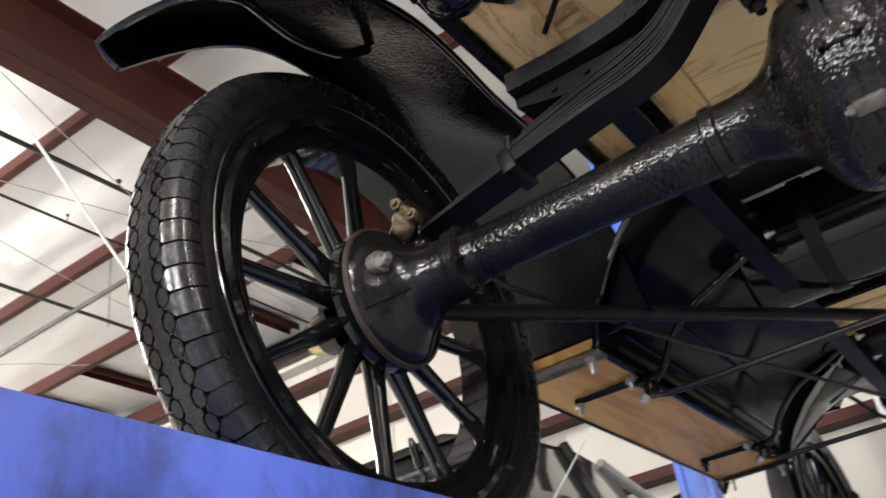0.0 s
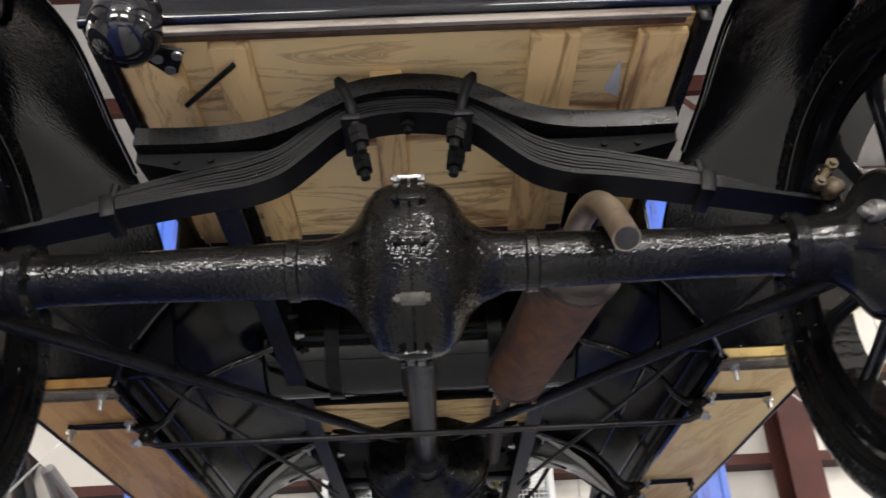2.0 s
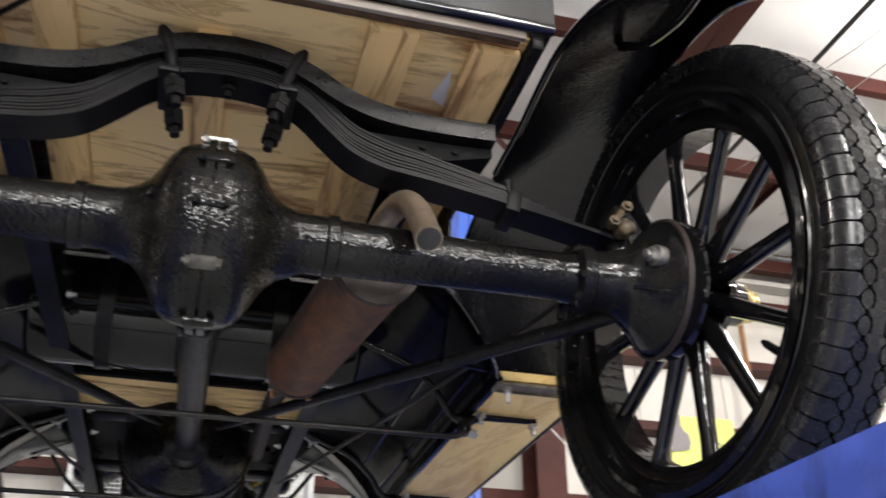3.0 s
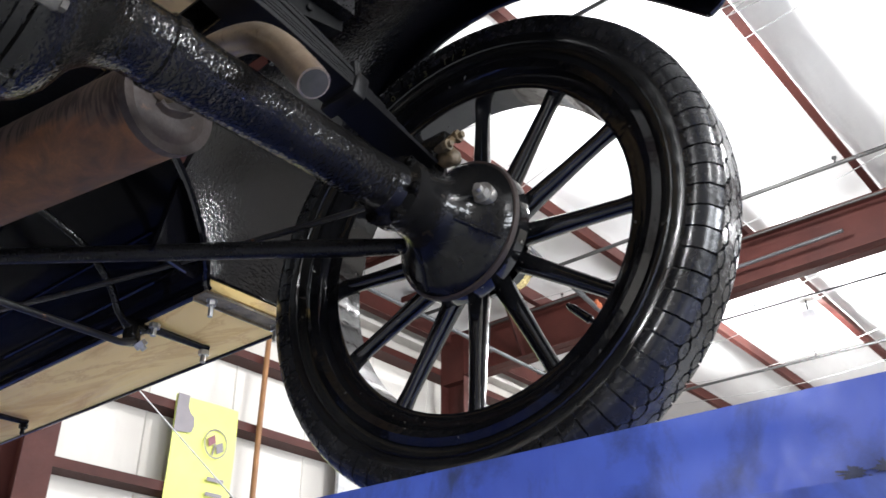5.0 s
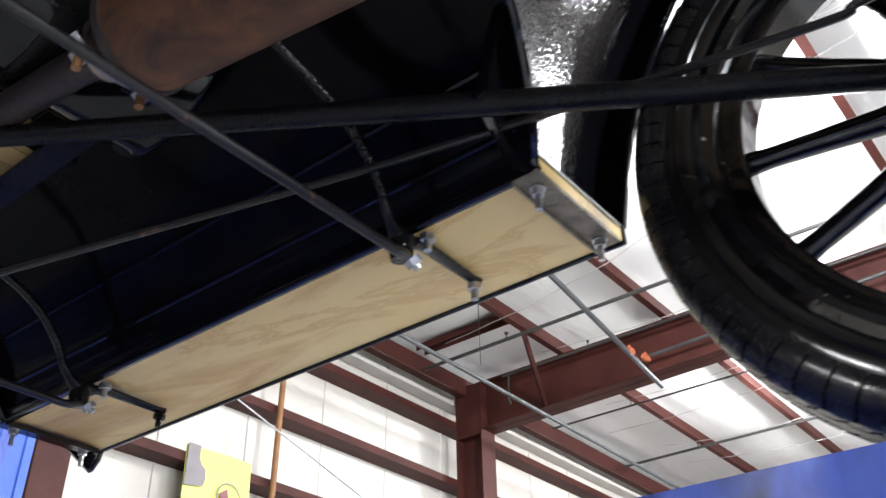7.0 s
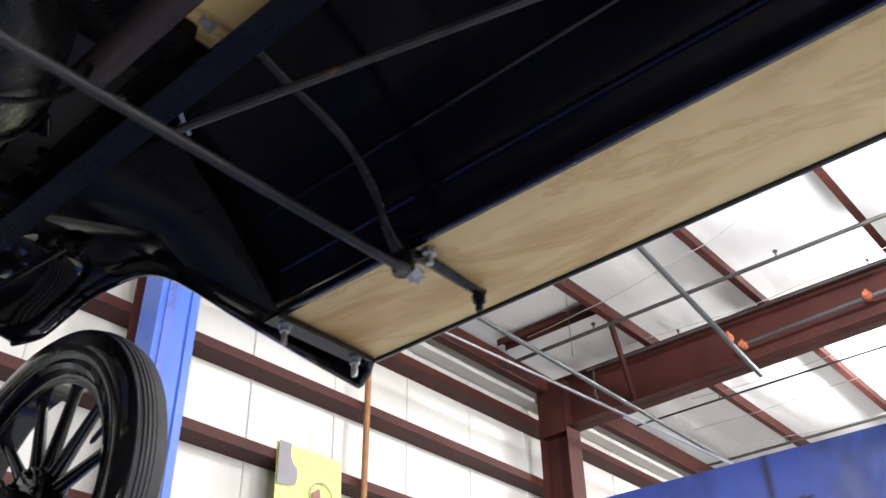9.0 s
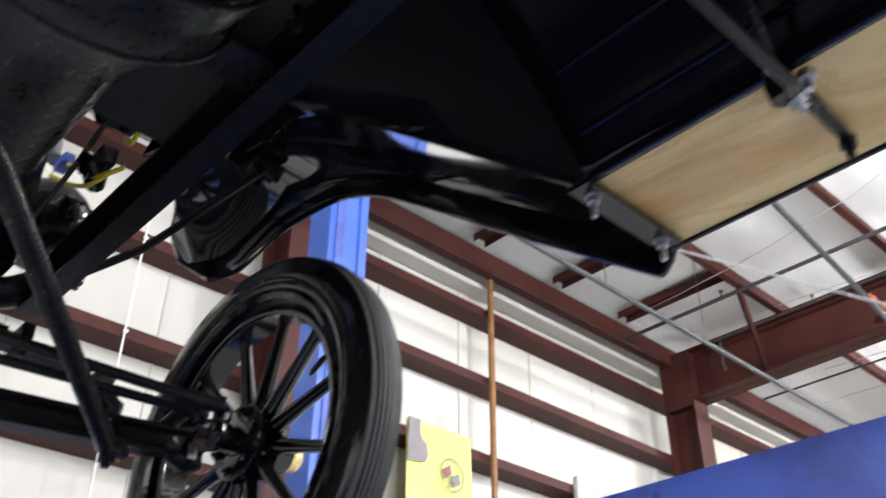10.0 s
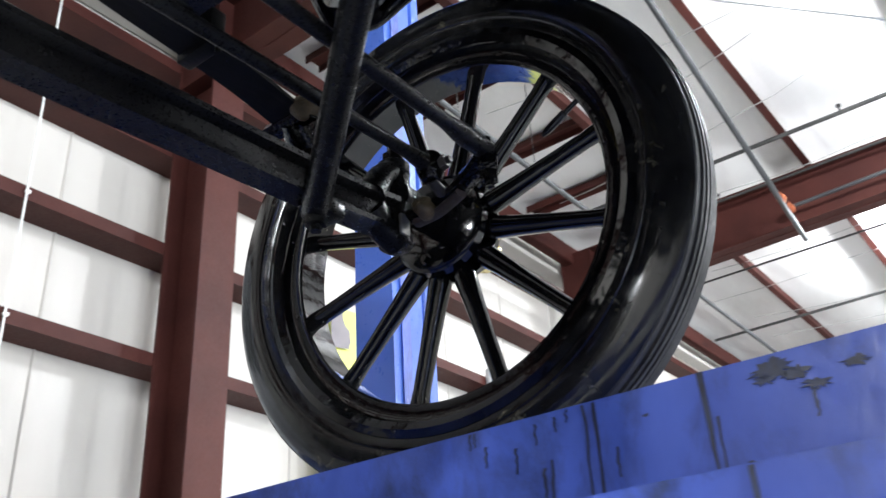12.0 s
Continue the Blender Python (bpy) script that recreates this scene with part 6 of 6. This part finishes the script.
loops = [[V(PX - wb, PY + y, 1.28), V(PX - wt, PY + y + dy, z), V(PX + wt, PY + y + dy, z), V(PX + wb, PY + y, 1.28)] for y, dy, wb, wt, z in ((-1.85, 0.3, 0.78, 0.6, 1.5), (-1.4, 0.0, 0.82, 0.64, 1.66), (-0.4, 0.0, 0.84, 0.66, 1.72), (0.15, -0.1, 0.84, 0.66, 1.68), (0.85, -0.45, 0.8, 0.62, 1.45))]
rings(bm, loops)
part("cabin_glass", bm, GLASSDARK, pk, "dark tinted windows")
bm = B()
loops = [[V(PX - w, PY + y, z - 0.03), V(PX - w * 0.8, PY + y, z + 0.015), V(PX + w * 0.8, PY + y, z + 0.015), V(PX + w, PY + y, z - 0.03)] for y, w, z in ((-1.5, 0.6, 1.64), (-1.2, 0.66, 1.69), (-0.4, 0.68, 1.735), (0.05, 0.66, 1.7))]
rings(bm, loops)
part("roof", bm, CARBLACK, pk)
for s in (-1, 1):
    bm = B()
    tube(bm, [V(PX + s * 0.66, PY + 0.0, 1.7), V(PX + s * 0.75, PY + 0.5, 1.5), V(PX + s * 0.83, PY + 0.9, 1.28)], 0.035, 8)
    part("windscreen_pillar", bm, CARGREY, pk, "grey windscreen pillar")
    bm = B()
    tube(bm, [V(PX + s * 0.67, PY - 0.5, 1.72), V(PX + s * 0.85, PY - 0.55, 1.28)], 0.04, 8)
    part("door_pillar", bm, CARBLACK, pk)
    bm = B()
    tube(bm, [V(PX + s * 0.86, PY + 0.42, 1.36), V(PX + s * 0.93, PY + 0.42, 1.38), V(PX + s * 0.95, PY + 0.42, 1.4), V(PX + s * 1.08, PY + 0.4, 1.41), V(PX + s * 1.12, PY + 0.4, 1.4)], [0.025, 0.03, 0.075, 0.08, 0.04], 14)
    part("door_mirror", bm, CARBLACK, pk, "glossy black door mirror")
    for y in (-1.35, 1.0):
        bm = B()
        lathe(bm, [(PX + s * 0.66, 0.0), (PX + s * 0.66, 0.27), (PX + s * 0.69, 0.31), (PX + s * 0.84, 0.31), (PX + s * 0.87, 0.27), (PX + s * 0.85, 0.2), (PX + s * 0.84, 0.0)], 28, "X", (0, PY + y, 0.52))
        part("wheel", bm, RUBBER, pk)
pk.location.z -= 0.27
l2 = thing("scissor_lift", (-3.0, 4.0, FLOOR), "blue scissor lift under the black car", "car lift")
for s in (-1, 1):
    bm = B()
    box(bm, (PX + s * 0.76, PY - 0.5, -0.11), (0.4, 3.9, 0.1), 0.01)
    part("platform", bm, BLUE, l2)
    for k in (-1, 1):
        bm = B()
        tube(bm, [V(PX + s * (0.7 + 0.05 * k), PY - 0.5 - k * 1.2, FLOOR + 0.12), V(PX + s * (0.7 + 0.05 * k), PY - 0.5 + k * 1.2, -0.15)], 0.05, 6)
        part("scissor_arm", bm, BLUE, l2)
    bm = B()
    box(bm, (PX + s * 0.72, PY - 0.5, FLOOR + 0.04), (0.4, 3.0, 0.08), 0.01)
    part("base", bm, BLUE, l2)

# Yellow banner on the wall with an emblem and slanted dark shape.
ban = thing("wall_banner", (4.43, 6.03, 2.5), "yellow and grey vinyl banner with round emblem on wall", "banner")
bm = B()
x0, x1, z1, z0 = 4.1, 4.77, 2.52, 0.3
n = 10
loops = []
for i in range(n + 1):
    z = z0 + (z1 - z0) * i / n
    loops.append([V(x0 + (x1 - x0) * k / 8, 6.035 - 0.012 * math.sin(z * 4 + k * 0.7), z) for k in range(9)] + [V(x0 + (x1 - x0) * k / 8, 6.039 - 0.012 * math.sin(z * 4 + k * 0.7), z) for k in range(8, -1, -1)])
rings(bm, loops)
sheet = part("banner_sheet", bm, YELLOW, ban, "yellow vinyl sheet")


def flat(name, pts, y, mat, parent, label=""):
    bm = B()
    rings(bm, [[V(x, yy, z) for x, z in pts] for yy in (y, y + 0.002)])
    return part(name, bm, mat, parent, label)


flat("grey_corner", [(4.1, 2.52), (4.22, 2.52), (4.22, 2.42), (4.245, 2.37), (4.29, 2.34), (4.3, 2.26), (4.28, 2.2), (4.1, 2.17)], 6.012, BANGREY, sheet, "dark grey printed corner")
bm = B()
for k in range(32):
    a0, a1 = 2 * math.pi * k / 32, 2 * math.pi * (k + 1) / 32
    rings(bm, [[V(4.55 + r * math.cos(a), y, 2.16 + r * 1.05 * math.sin(a)) for r, y in ((0.115, 6.012), (0.126, 6.012), (0.126, 6.014), (0.115, 6.014))] for a in (a0, a1)], cap=False)
bmesh.ops.remove_doubles(bm, verts=bm.verts, dist=1e-5)
part("emblem_ring", bm, BANGREY, sheet, "thin grey emblem ring")
flat("emblem_patch", [(4.46, 2.19), (4.53, 2.24), (4.55, 2.17), (4.48, 2.12)], 6.012, BANRED, sheet, "dark red emblem patch")
flat("emblem_patch", [(4.55, 2.15), (4.62, 2.19), (4.64, 2.11), (4.57, 2.07)], 6.012, BANGREY, sheet, "grey checked emblem patch")
flat("emblem_stripe", [(4.535, 2.16), (4.55, 2.16), (4.53, 2.05), (4.515, 2.05)], 6.012, BANGREY, sheet)

# Grey printed strokes down the banner.
for z in (1.86, 1.62, 1.38, 1.14):
    flat("printed_stroke", [(4.5, z), (4.68, z), (4.68, z - 0.035), (4.5, z - 0.035)], 6.012, BANGREY, sheet)
    flat("printed_stroke", [(4.5, z - 0.13), (4.68, z - 0.13), (4.68, z - 0.165), (4.5, z - 0.165)], 6.012, BANGREY, sheet)
